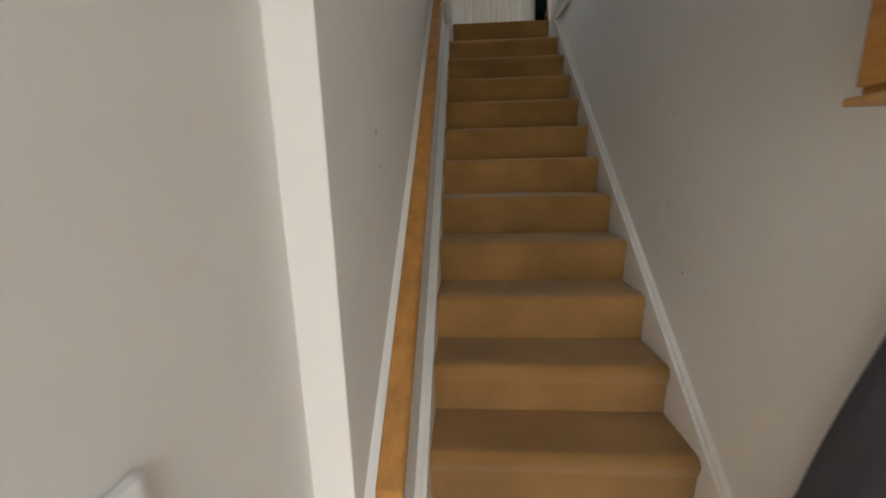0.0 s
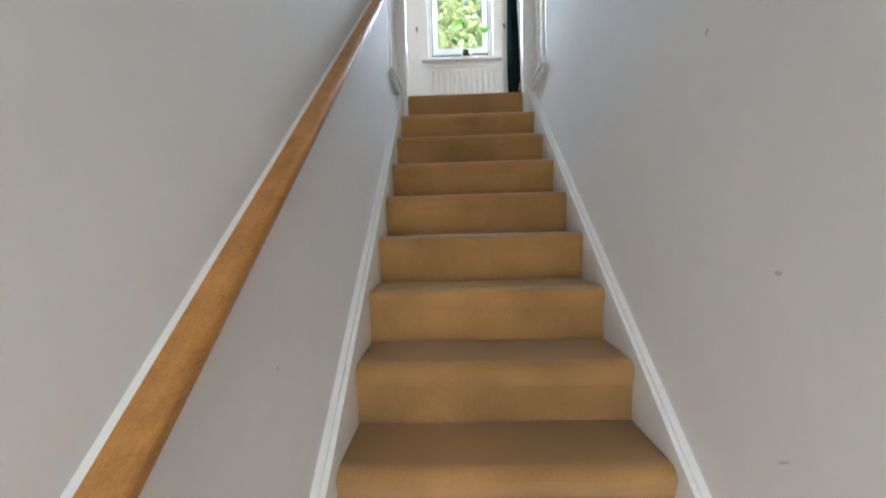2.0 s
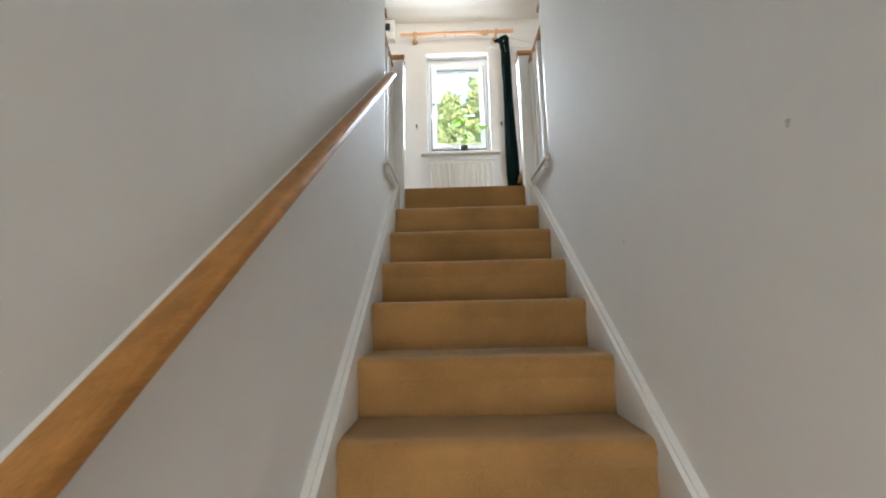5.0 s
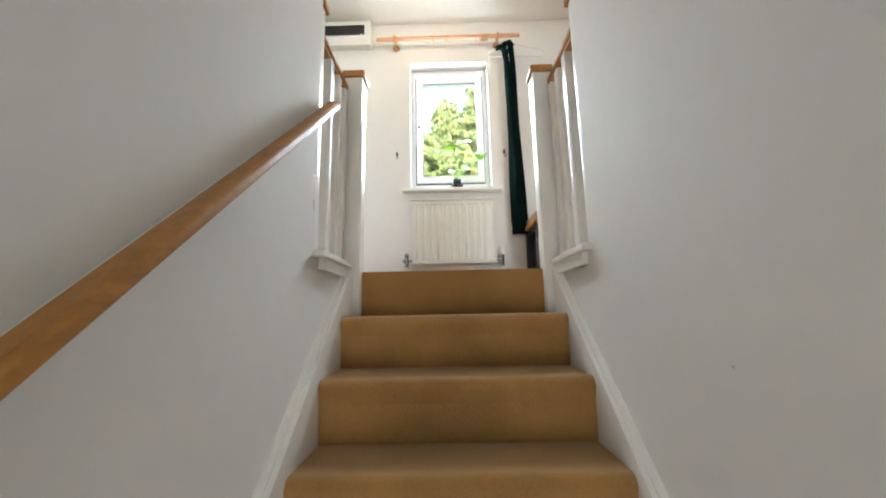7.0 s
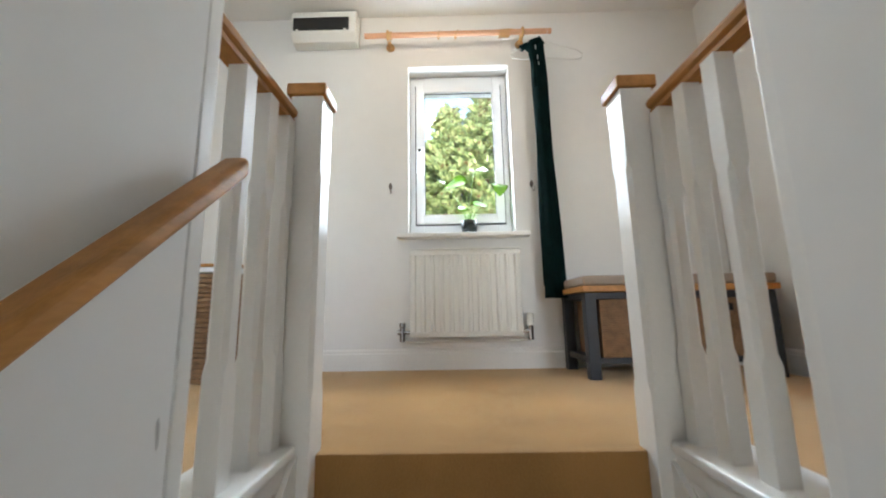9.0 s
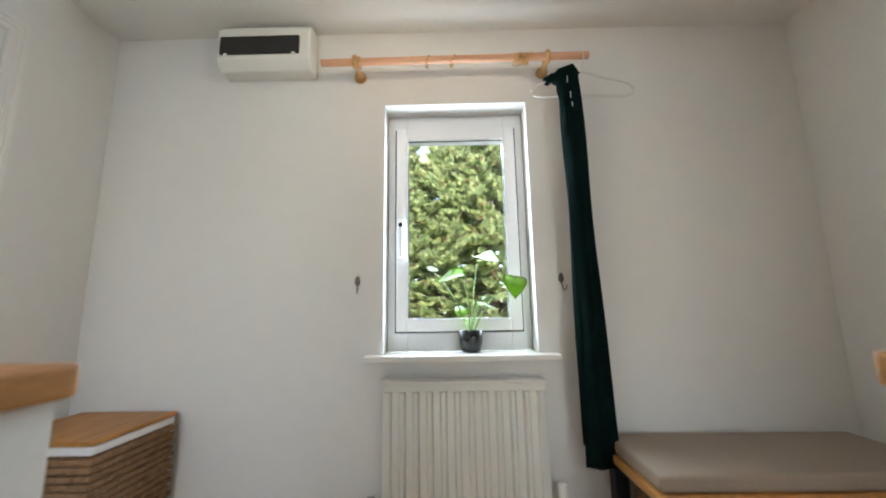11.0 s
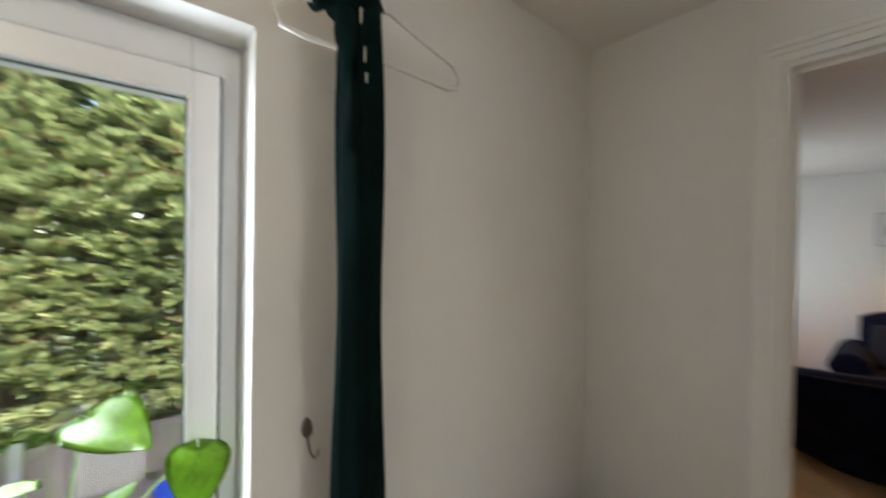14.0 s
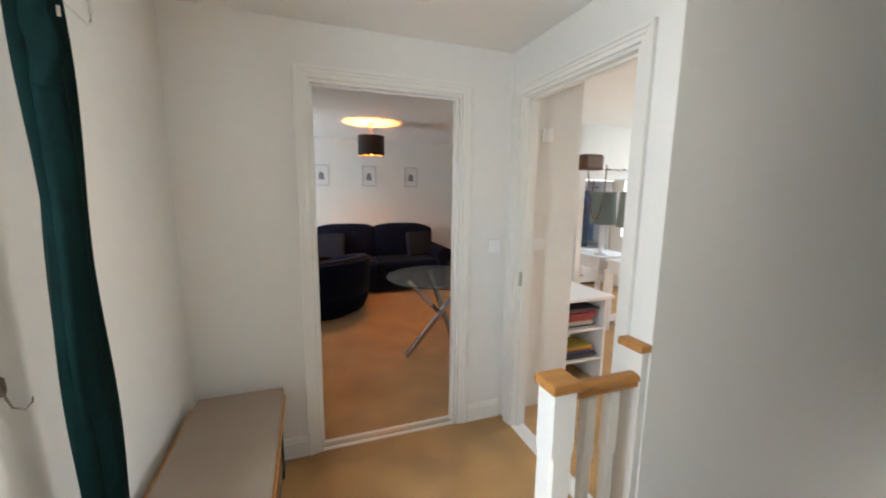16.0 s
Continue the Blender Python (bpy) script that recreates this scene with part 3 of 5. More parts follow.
# ---- hanger and curtain on it ----
hanger = base("coat_hanger", (0.93, PY, 4.62), "thin pale metal coat hanger on the pole", "hanger")
b = BM()
HW = material("hanger_white", (0.72, 0.70, 0.66), 0.4, vary=0.02)
hx = 0.935
hook = [(hx, PY + 0.0, 4.615), (hx, PY, 4.655), (hx, PY - 0.021, 4.685), (hx, PY - 0.021, 4.715), (hx, PY, 4.7235), (hx, PY + 0.021, 4.713)]
sweep(b, hook, 0.0018, 6)
part("hook", b, HW, hanger, smooth=True)
b = BM()
sweep(b, [(hx, PY, 4.620), (hx + 0.10, PY + 0.006, 4.592), (hx + 0.205, PY + 0.02, 4.575), (hx + 0.237, PY + 0.03, 4.555), (hx + 0.230, PY + 0.03, 4.525), (hx + 0.19, PY + 0.02, 4.508), (hx, PY, 4.505), (hx - 0.19, PY - 0.02, 4.488),
          (hx - 0.24, PY - 0.03, 4.488), (hx - 0.25, PY - 0.03, 4.515), (hx - 0.22, PY - 0.02, 4.55), (hx - 0.10, PY - 0.01, 4.592)], 0.0052, 8, closed=True)
part("frame", b, HW, hanger, smooth=True)


def curtain_mesh(xa, xb, top, bottom, y_mid, folds, amp, seed, lean=0.0, open_bottom=1.0):
    """A hanging folded strip of cloth with thickness; both sides meet at the edges."""
    rng = random.Random(seed)
    b = BM()
    nx, nz = 40, 46
    ph = rng.random() * 6
    rows = []
    for side in (1, -1):
        grid = []
        for j in range(nz + 1):
            v = j / nz
            z = top + (bottom - top) * v
            row = []
            w = (xb - xa) * (1 + (open_bottom - 1) * v)
            c = (xa + xb) / 2 + lean * v
            for i in range(nx + 1):
                u = i / nx
                x = c + (u - 0.5) * w + 0.004 * math.sin(9 * v + 5 * u + ph)
                wave = math.sin(u * folds * 2 * math.pi + ph + 0.5 * math.sin(3 * v + ph)) * amp * (0.55 + 0.45 * v)
                edge = math.sqrt(max(0.0, 1 - (2 * u - 1) ** 2))
                y = y_mid + wave * (0.4 + 0.6 * edge) - side * 0.022 * edge + 0.006 * math.sin(13 * v + 3 * u)
                row.append(b.verts.new((x, y, z)))
            grid.append(row)
        for j in range(nz):
            for i in range(nx):
                q = (grid[j][i], grid[j][i + 1], grid[j + 1][i + 1], grid[j + 1][i])
                b.faces.new(q if side > 0 else q[::-1])
        rows.append(grid)
    g0, g1 = rows
    for j, flip in ((0, False), (nz, True)):
        for i in range(nx):
            q = (g0[j][i + 1], g0[j][i], g1[j][i], g1[j][i + 1])
            b.faces.new(q if not flip else q[::-1])
    bmesh.ops.remove_doubles(b, verts=b.verts, dist=0.0004)
    bmesh.ops.recalc_face_normals(b, faces=b.faces)
    return b


curtain = base("curtain", (0.84, PY, 2.93), "dark green velvet curtain folded over a coat hanger", "curtain")
part("drop", curtain_mesh(0.826, 0.905, 4.615, 2.945, PY - 0.01, 1.6, 0.010, 3, lean=0.018, open_bottom=1.6), VELVET, curtain, smooth=True)
part("back_drop", curtain_mesh(0.825, 0.885, 4.56, 3.02, PY + 0.012, 0.8, 0.008, 5, lean=0.0, open_bottom=1.3), VELVET, curtain, smooth=True)
part("loop", curtain_mesh(0.806, 0.838, 4.57, 4.285, PY - 0.018, 0.6, 0.006, 9, lean=0.012, open_bottom=0.75), VELVET, curtain, smooth=True)
b = BM()
sweep(b, [(0.80, PY - 0.008, 4.565), (0.83, PY - 0.01, 4.60), (0.88, PY - 0.008, 4.628), (0.905, PY - 0.004, 4.60)], [0.022, 0.032, 0.026, 0.016], 12)
sweep(b, [(0.83, PY - 0.01, 4.595), (0.79, PY - 0.02, 4.585), (0.755, PY - 0.022, 4.56)], [0.022, 0.018, 0.02], 10)
part("gathered_top", b, VELVET, curtain, smooth=True)
for z0, z1, x in ((4.545, 4.575, 0.832), (4.47, 4.50, 0.842), (4.43, 4.45, 0.846)):
    b = BM()
    box(b, x + 0.013, PY - 0.0430, z0, x + 0.015, PY - 0.037, z1)
    part("heading_tape", b, HW, curtain, "white glimpse of heading tape")

# ---- curtain tie-back hooks ----
BRONZE = material("aged_bronze", (0.16, 0.13, 0.11), 0.45, 0.7, vary=0.1)
def wall_hook(x, z):
    h = base("tieback_hook", (x, NORTH, z - 0.08), "dark metal leaf-shaped curtain tie-back hook on the wall", "wall hook", "tie-back hooks beside the window")
    b = BM()
    sweep(b, [(x, NORTH - 0.006, z), (x, NORTH - 0.012, z - 0.045), (x + 0.002, NORTH - 0.02, z - 0.068), (x + 0.006, NORTH - 0.036, z - 0.076), (x + 0.010, NORTH - 0.046, z - 0.064), (x + 0.011, NORTH - 0.048, z - 0.052)], [0.002, 0.0026, 0.0024, 0.0022, 0.0022, 0.0016], 8)
    part("stem", b, BRONZE, h, smooth=True)
    b = BM()
    prism(b, [(x + 0.011 * math.sin(a) * (1 - 0.25 * math.cos(a)), z - 0.018 + 0.022 * math.cos(a)) for a in [2 * math.pi * k / 16 for k in range(16)]], "y", NORTH - 0.010, NORTH - 0.001)
    for k in range(-2, 3):
        box(b, x - 0.008, NORTH - 0.012, z - 0.019 + k * 0.007, x + 0.008, NORTH - 0.0095, z - 0.017 + k * 0.007)
    part("leaf_plate", b, BRONZE, h, "pierced leaf plate")


wall_hook(-0.112, 3.705)
wall_hook(0.803, 3.705)

# ---- potted plant on the sill ----
plant = base("potted_plant", (0.396, 4.955, 3.362), "young leafy house plant in a dark glazed pot", "plant")
PX, PYY, PB = 0.396, 4.955, 3.3625
b = BM()
lathe(b, [(0.036, 0.0), (0.046, 0.012), (0.052, 0.05), (0.053, 0.098), (0.049, 0.100), (0.047, 0.085)], (PX, PYY, PB), 28)
part("pot", b, POT, plant, "dark glazed round pot", smooth=True)
b = BM()
lathe(b, [(0.0465, 0.080), (0.046, 0.088), (0.01, 0.090)], (PX, PYY, PB), 20)
SOIL = material("soil", (0.03, 0.022, 0.015), 0.95, vary=0.4, bump=0.8, bump_scale=150)
part("soil", b, SOIL, plant)


def plant_leaf(tip, size, yaw, pitch, roll=0.0, lobed=True, bend=0.35):
    """A heart-shaped leaf on a curved stalk from the pot."""
    tx, ty, tz = tip
    root = Vector((PX + 0.25 * (tx - PX) * 0.3, PYY + 0.1 * (ty - PYY), PB + 0.088))
    b = BM()
    mid = Vector((PX + 0.35 * (tx - PX), PYY + 0.35 * (ty - PYY), PB + 0.09 + 0.62 * (tz - PB - 0.09)))
    pts = []
    for k in range(9):
        t = k / 8
        pts.append((1 - t) ** 2 * root + 2 * t * (1 - t) * mid + t * t * Vector(tip))
    sweep(b, pts, [0.0032 - 0.0014 * k / 8 for k in range(9)], 7)
    stem = part("stem", b, LEAF, plant, smooth=True)
    b = BM()
    m = pose(tx, ty, tz, pitch, roll, yaw)
    nu, nv = 12, 9
    grid = []
    for i in range(nu + 1):
        u = i / nu
        w = 0.50 * math.sin(math.pi * min(1.0, u ** 0.62)) ** 0.8 * (1.0 - 0.25 * u) if 0 < u < 1 else 0.02
        row = []
        for j in range(nv):
            v = 2 * j / (nv - 1) - 1
            back = -0.16 * (abs(v) ** 2) * (1 - u) ** 2
            z = -bend * (u ** 2) * 0.5 + 0.16 * abs(v) * w - 0.03 * math.cos(9 * u) * abs(v)
            row.append(b.verts.new(m @ Vector((v * w * size, (u + back) * size, z * size))))
        grid.append(row)
    for i in range(nu):
        for j in range(nv - 1):
            b.faces.new((grid[i][j], grid[i][j + 1], grid[i + 1][j + 1], grid[i + 1][j]))
    bmesh.ops.solidify(b, geom=b.faces[:], thickness=0.0012)
    part("leaf", b, LEAF, plant, smooth=True)


plant_leaf((0.60, 4.93, 3.695), 0.12, 182, -42, -8, bend=0.5)
plant_leaf((0.37, 4.90, 3.715), 0.13, 80, -8, 15)
plant_leaf((0.44, 4.93, 3.80), 0.13, 215, -12, 20)
plant_leaf((0.225, 4.97, 3.735), 0.075, 20, 35, 10)
plant_leaf((0.43, 4.96, 3.575), 0.10, 250, -5, -10)
plant_leaf((0.355, 4.95, 3.53), 0.075, 10, 50, 0)
plant_leaf((0.46, 4.985, 3.60), 0.06, 300, 30, 0)

# ---- landing light ----
pend = base("ceiling_light", (0.13, 4.15, CEIL), "small clear glass ceiling light with a lit bulb", "ceiling lamp")
b = BM()
tube(b, (0.13, 4.15, CEIL - 0.001), (0.13, 4.15, CEIL - 0.03), 0.05, 0.045, 24)
tube(b, (0.13, 4.15, CEIL - 0.03), (0.13, 4.15, CEIL - 0.13), 0.006)
tube(b, (0.13, 4.15, CEIL - 0.13), (0.13, 4.15, CEIL - 0.18), 0.03, 0.033, 20)
tube(b, (0.13, 4.15, CEIL - 0.175), (0.13, 4.15, CEIL - 0.195), 0.034, 0.062, 24)
part("fitting", b, BRASS, pend)
CLEAR = glass_material("clear_lamp_glass", (0.97, 0.97, 0.95))
b = BM()
lathe(b, [(0.032, -0.17), (0.055, -0.20), (0.060, -0.25), (0.062, -0.31), (0.055, -0.36), (0.025, -0.385)], (0.13, 4.15, CEIL), 24)
shade = part("glass_shade", b, CLEAR, pend, "clear ribbed glass jar shade", smooth=True)
shade.visible_shadow = False
b = BM()
bmesh.ops.create_uvsphere(b, u_segments=16, v_segments=10, radius=0.028, matrix=Matrix.Translation((0.13, 4.15, CEIL - 0.275)))
bulb = part("bulb", b, glow_material("warm_bulb", (1.0, 0.80, 0.52), 4.0), pend, "glowing bulb", smooth=True)
bulb.visible_shadow = False

# ---- bench with baskets ----
bench = base("storage_bench", (1.39, 4.67, F), "dark slate painted bench with an oak top, cushion and two baskets", "bench")
B0, B1, BY0, BY1, BT = 0.935, 1.885, 4.455, 4.875, 3.045
for x in (B0, B1 - 0.055):
    for y in (BY0 + 0.01, BY1 - 0.065):
        b = BM()
        box(b, x, y, F + 0.001, x + 0.055, y + 0.055, BT - 0.085)
        part("leg", soften(b, 0.004), SLATE, bench)
b = BM()
box(b, B0 + 0.056, BY0 + 0.018, BT - 0.115, B1 - 0.056, BY0 + 0.04, BT - 0.085)
box(b, B0 + 0.056, BY1 - 0.04, BT - 0.115, B1 - 0.056, BY1 - 0.02, BT - 0.085)
box(b, B0 + 0.012, BY0 + 0.066, BT - 0.115, B0 + 0.04, BY1 - 0.066, BT - 0.085)
box(b, B1 - 0.04, BY0 + 0.066, BT - 0.115, B1 - 0.012, BY1 - 0.066, BT - 0.085)
part("apron", b, SLATE, bench)
b = BM()
box(b, B0 + 0.012, BY0 + 0.066, F + 0.075, B1 - 0.012, BY1 - 0.066, F + 0.105)
box(b, B0 + 0.056, BY0 + 0.014, F + 0.075, B1 - 0.056, BY0 + 0.066, F + 0.105)
part("lower_shelf", b, SLATE, bench)
b = BM()
box(b, B0 - 0.018, BY0 - 0.012, BT - 0.084, B1 + 0.012, BY1 + 0.015, BT - 0.052)
part("seat_board", soften(b, 0.006, 3), OAK, bench, "oak seat board")
b = BM()
box(b, B0 - 0.008, BY0 - 0.004, BT - 0.051, B1 + 0.006, BY1 - 0.022, BT)
part("cushion", soften(b, 0.016, 4), CUSHION, bench, "taupe leatherette seat pad", smooth=False)


def bench_basket(x0, x1):
    k = base("storage_basket", ((x0 + x1) / 2, 4.66, F + 0.106), "woven seagrass basket with a black slab for the shade inside a handle slot", "basket", "baskets in the bench")
    b = BM()
    y0, y1, z0, z1 = BY0 + 0.02, BY1 - 0.075, F + 0.106, BT - 0.122
    rows = 26
    hh = (z1 - z0) / rows
    for r in range(rows):
        z = z0 + (r + 0.5) * hh
        w = 0.004 * (r % 2)
        path = []
        for (ax, ay, bx_, by_) in ((x0, y0, x1, y0), (x1, y0, x1, y1), (x1, y1, x0, y1), (x0, y1, x0, y0)):
            for q in range(10):
                t = q / 10
                o = 0.0022 * (1 if (q + r) % 2 else -1)
                dx, dy = (by_ - ay), -(bx_ - ax)
                ln = math.hypot(dx, dy)
                path.append((ax + (bx_ - ax) * t + dx / ln * o, ay + (by_ - ay) * t + dy / ln * o, z))
        sweep(b, path, hh * 0.55, 5, closed=True)
    part("weave", b, WICKER, k)
    b = BM()
    c = (x0 + x1) / 2
    # no hole is cut: a black slab on the weave gives the slot's shade
    box(b, c - 0.055, y0 - 0.010, z1 - 0.062, c + 0.055, y0 - 0.0045, z1 - 0.028)
    part("slot_shade", b, BLACK, k, "black slab for the shade inside a handle slot")
    b = BM()
    box(b, c - 0.10, y0 - 0.009, z1 - 0.05, c - 0.065, y0 - 0.005, z1 - 0.036)
    part("knot", b, WICKER, k)


bench_basket(B0 + 0.075, 1.385)
bench_basket(1.405, B1 - 0.075)

# ---- wicker laundry basket ----
lb = base("laundry_basket", (-1.06, 4.68, F), "brown wicker laundry basket with a white liner and wooden lid", "laundry basket")
LX0, LX1, LY0, LY1, LZ = -1.26, -0.87, 4.50, 4.86, 3.10
b = BM()
rows = 22
hh = (LZ - F - 0.01) / rows
for r in range(rows):
    z = F + 0.006 + (r + 0.5) * hh
    path = []
    for (ax, ay, bx_, by_) in ((LX0, LY0, LX1, LY0), (LX1, LY0, LX1, LY1), (LX1, LY1, LX0, LY1), (LX0, LY1, LX0, LY0)):
        for q in range(16):
            t = q / 16
            o = 0.004 * (1 if ((q // 2) + r) % 2 else -1)
            dx, dy = (by_ - ay), -(bx_ - ax)
            ln = math.hypot(dx, dy)
            path.append((ax + (bx_ - ax) * t + dx / ln * o, ay + (by_ - ay) * t + dy / ln * o, z))
    sweep(b, path, hh * 0.52, 5, closed=True)
part("weave", b, WICKER, lb)
b = BM()
box(b, LX0 - 0.006, LY0 - 0.008, LZ + 0.001, LX1 + 0.006, LY1 + 0.004, LZ + 0.03)
part("liner", soften(b, 0.008, 3), PVC, lb, "white cloth liner edge")
b = BM()
box(b, LX0 - 0.01, LY0 - 0.01, LZ + 0.031, LX1 + 0.01, LY1 + 0.008, LZ + 0.048)
part("lid", soften(b, 0.005), OAK, lb, "wooden lid")

# ---- switches ----
def switch(name, place, normal, label):
    """A square plate with a rocker on a wall that faces along normal (x or y)."""
    x, y, z = place
    ob = base(name, place, label, "light switch")
    def bx(h, t0, t1, hz):
        b = BM()
        nx, ny = normal
        if nx:
            box(b, min(x + nx * t0, x + nx * t1), y - h, z - hz, max(x + nx * t0, x + nx * t1), y + h, z + hz)
        else:
            box(b, x - h, min(y + ny * t0, y + ny * t1), z - hz, x + h, max(y + ny * t0, y + ny * t1), z + hz)
        return soften(b, 0.002)
    part("plate", bx(0.043, 0.0005, 0.010, 0.043), PVC, ob)
    part("rocker", bx(0.008, 0.0105, 0.014, 0.014), PVC, ob)
    return ob


switch("light_switch", (EAST, 3.155, 3.745), (-1, 0), "white plastic light switch on the landing wall")
switch("light_switch", (XL - 0.06, 0.17, 1.075), (1, 0), "white plastic light switch on the hall wall")

# ---- hall: key cabinet, coat ----
kc = base("key_cabinet", (XR, 0.55, 1.42), "small varnished pine wall cabinet", "cabinet")
b = BM()
box(b, XR - 0.135, 0.10, 1.398, XR - 0.001, 0.725, 1.413)
part("bottom_board", soften(b, 0.004), PINE, kc)
b = BM()
box(b, XR - 0.116, 0.13, 1.414, XR - 0.001, 0.716, 2.02)
part("body", soften(b, 0.004), OAK, kc)
b = BM()
box(b, XR - 0.131, 0.14, 1.426, XR - 0.117, 0.712, 2.01)
part("door", soften(b, 0.004), OAK, kc)
b = BM()
box(b, XR - 0.135, 0.10, 2.021, XR - 0.001, 0.725, 2.036)
part("top_board", soften(b, 0.004), PINE, kc)

coat = base("coat", (XR - 0.1, 0.42, 1.25), "dark grey coat hanging on a wall peg", "coat")
b = BM()
nu, nz = 40, 26
rings = []
for j in range(nz + 1):
    v = j / nz
    z = 1.38 - 1.05 * v
    wy = 0.185 + 0.19 * v
    wx = 0.022 + 0.060 * v
    rings.append([b.verts.new((XR - 0.012 - wx + wx * math.cos(a) * (1 + 0.10 * math.sin(5 * a + 2 * v)), 0.39 + wy * math.sin(a) * (1 + 0.06 * math.sin(7 * a + 4 * v)), z + 0.012 * math.sin(4 * a))) for a in [2 * math.pi * k / nu for k in range(nu)]])
for r0, r1 in zip(rings, rings[1:]):
    for k in range(nu):
        b.faces.new((r0[k], r0[(k + 1) % nu], r1[(k + 1) % nu], r1[k]))
b.faces.new(rings[0])
b.faces.new(rings[-1][::-1])
bmesh.ops.recalc_face_normals(b, faces=b.faces)
part("body", b, GREYCOAT, coat, smooth=True)
b = BM()
sweep(b, [(XR - 0.001, 0.42, 1.31), (XR - 0.03, 0.42, 1.315), (XR - 0.045, 0.42, 1.33)], 0.007, 10)
part("peg", b, STEEL, coat, smooth=True)

# front door behind the start of the walk
fd = base("door_2", (0.3, -1.55, 0.0), "white front door with a large frosted pane", "door")
fd["kind"] = "structure"
for x0, x1, z0, z1 in ((-0.115, 0.0, 0.005, 2.095), (0.6, 0.715, 0.005, 2.095), (0.0, 0.6, 0.005, 0.35), (0.0, 0.6, 1.95, 2.095)):
    b = BM()
    box(b, x0, -1.575, z0, x1, -1.53, z1)
    part("rail", b, GLOSS, fd)
b = BM()
box(b, 0.001, -1.556, 0.351, 0.599, -1.55, 1.949)
p = part("pane", b, PANE, fd)
p.visible_shadow = False

# ---- lounge beyond the doorway ----
LX, LS, LN = 6.35, 1.50, 5.2
bm = BM()
box(bm, EAST + 0.1, 2.56, F - 0.2, LX + 0.1, LN, F)
box(bm, 3.95, LS, F - 0.2, LX + 0.1, 2.56, F)
bmesh.ops.remove_doubles(bm, verts=bm.verts, dist=1e-5)
thing("floor_lounge", bm, CARPET, "tan carpet of the lounge", "floor", kind="structure")
bm = BM()
box(bm, EAST + 0.1, LS - 0.1, CEIL, LX + 0.1, LN + 0.2, CEIL + 0.1)
thing("ceiling_lounge", bm, CEILING, "white painted lounge ceiling", "ceiling", kind="structure")
bm = BM()
box(bm, LX, LS - 0.1, F - 0.3, LX + 0.1, LN + 0.2, CEIL)
thing("wall_lounge_east", bm, PLASTER, "cream painted lounge wall", "wall", kind="structure")
wall_with_hole("wall_lounge_north", "y", LN, LN + 0.2, EAST + 0.1, LX, F - 0.3, CEIL, [(4.5, 5.9, F + 0.9, F + 2.05)], "cream painted lounge wall with a window")
bm = BM()
box(bm, 3.85, LS - 0.1, F - 0.3, LX, LS, CEIL)
box(bm, 3.85, LS, F - 0.3, 3.95, 2.56, CEIL)
thing("wall_lounge_south", bm, PLASTER, "cream painted lounge wall", "wall", kind="structure")
bm = BM()
box(bm, EAST + 0.02, 2.50, F - 0.3, 3.85, 2.56, CEIL)
box(bm, EAST + 0.02, 2.56, F - 0.3, EAST + 0.1, 2.96, CEIL)
thing("wall_bedroom_north", bm, PLASTER, "pale painted bedroom wall", "wall", kind="structure")
skirting("baseboard_6", LX, LS, LX, LN, (-1, 0))


def far_window(name, x0, x1, z0, z1, y, side):
    w = base(name, ((x0 + x1) / 2, y, z0), "white plastic two-light window", "window")
    w["kind"] = "structure"
    def rg(a0, a1, c0, c1, t):
        b = BM()
        for p0, p1, q0, q1 in ((a0, a0 + t, c0, c1), (a1 - t, a1, c0, c1), (a0 + t, a1 - t, c0, c0 + t), (a0 + t, a1 - t, c1 - t, c1)):
            box(b, p0, y - 0.03, q0, p1, y + 0.03, q1)
        return b
    m = (x0 + x1) / 2
    for a0, a1 in ((x0 + 0.002, m), (m, x1 - 0.002)):
        part("window_frame", rg(a0, a1, z0 + 0.002, z1 - 0.002, 0.06), PVC, w)
        b = BM()
        box(b, a0 + 0.06, y - 0.003, z0 + 0.06, a1 - 0.06, y + 0.003, z1 - 0.06)
        q = part("pane", b, PANE, w)
        q.visible_shadow = False


far_window("window_2", 4.5, 5.9, F + 0.9, F + 2.05, LN + 0.12, 1)

# sofa, scatter cushions
def blob(x0, y0, z0, x1, y1, z1, r=0.06, seg=4):
    b = BM()
    box(b, x0, y0, z0, x1, y1, z1)
    return soften(b, r, seg)


sofa = base("sofa", (5.85, 3.0, F), "dark navy velvet sofa with rounded arms", "sofa")
S0, S1 = 2.12, 4.42
part("base", blob(5.36, S0 + 0.06, F + 0.04, 6.26, S1 - 0.06, F + 0.34), NAVY, sofa, smooth=False)
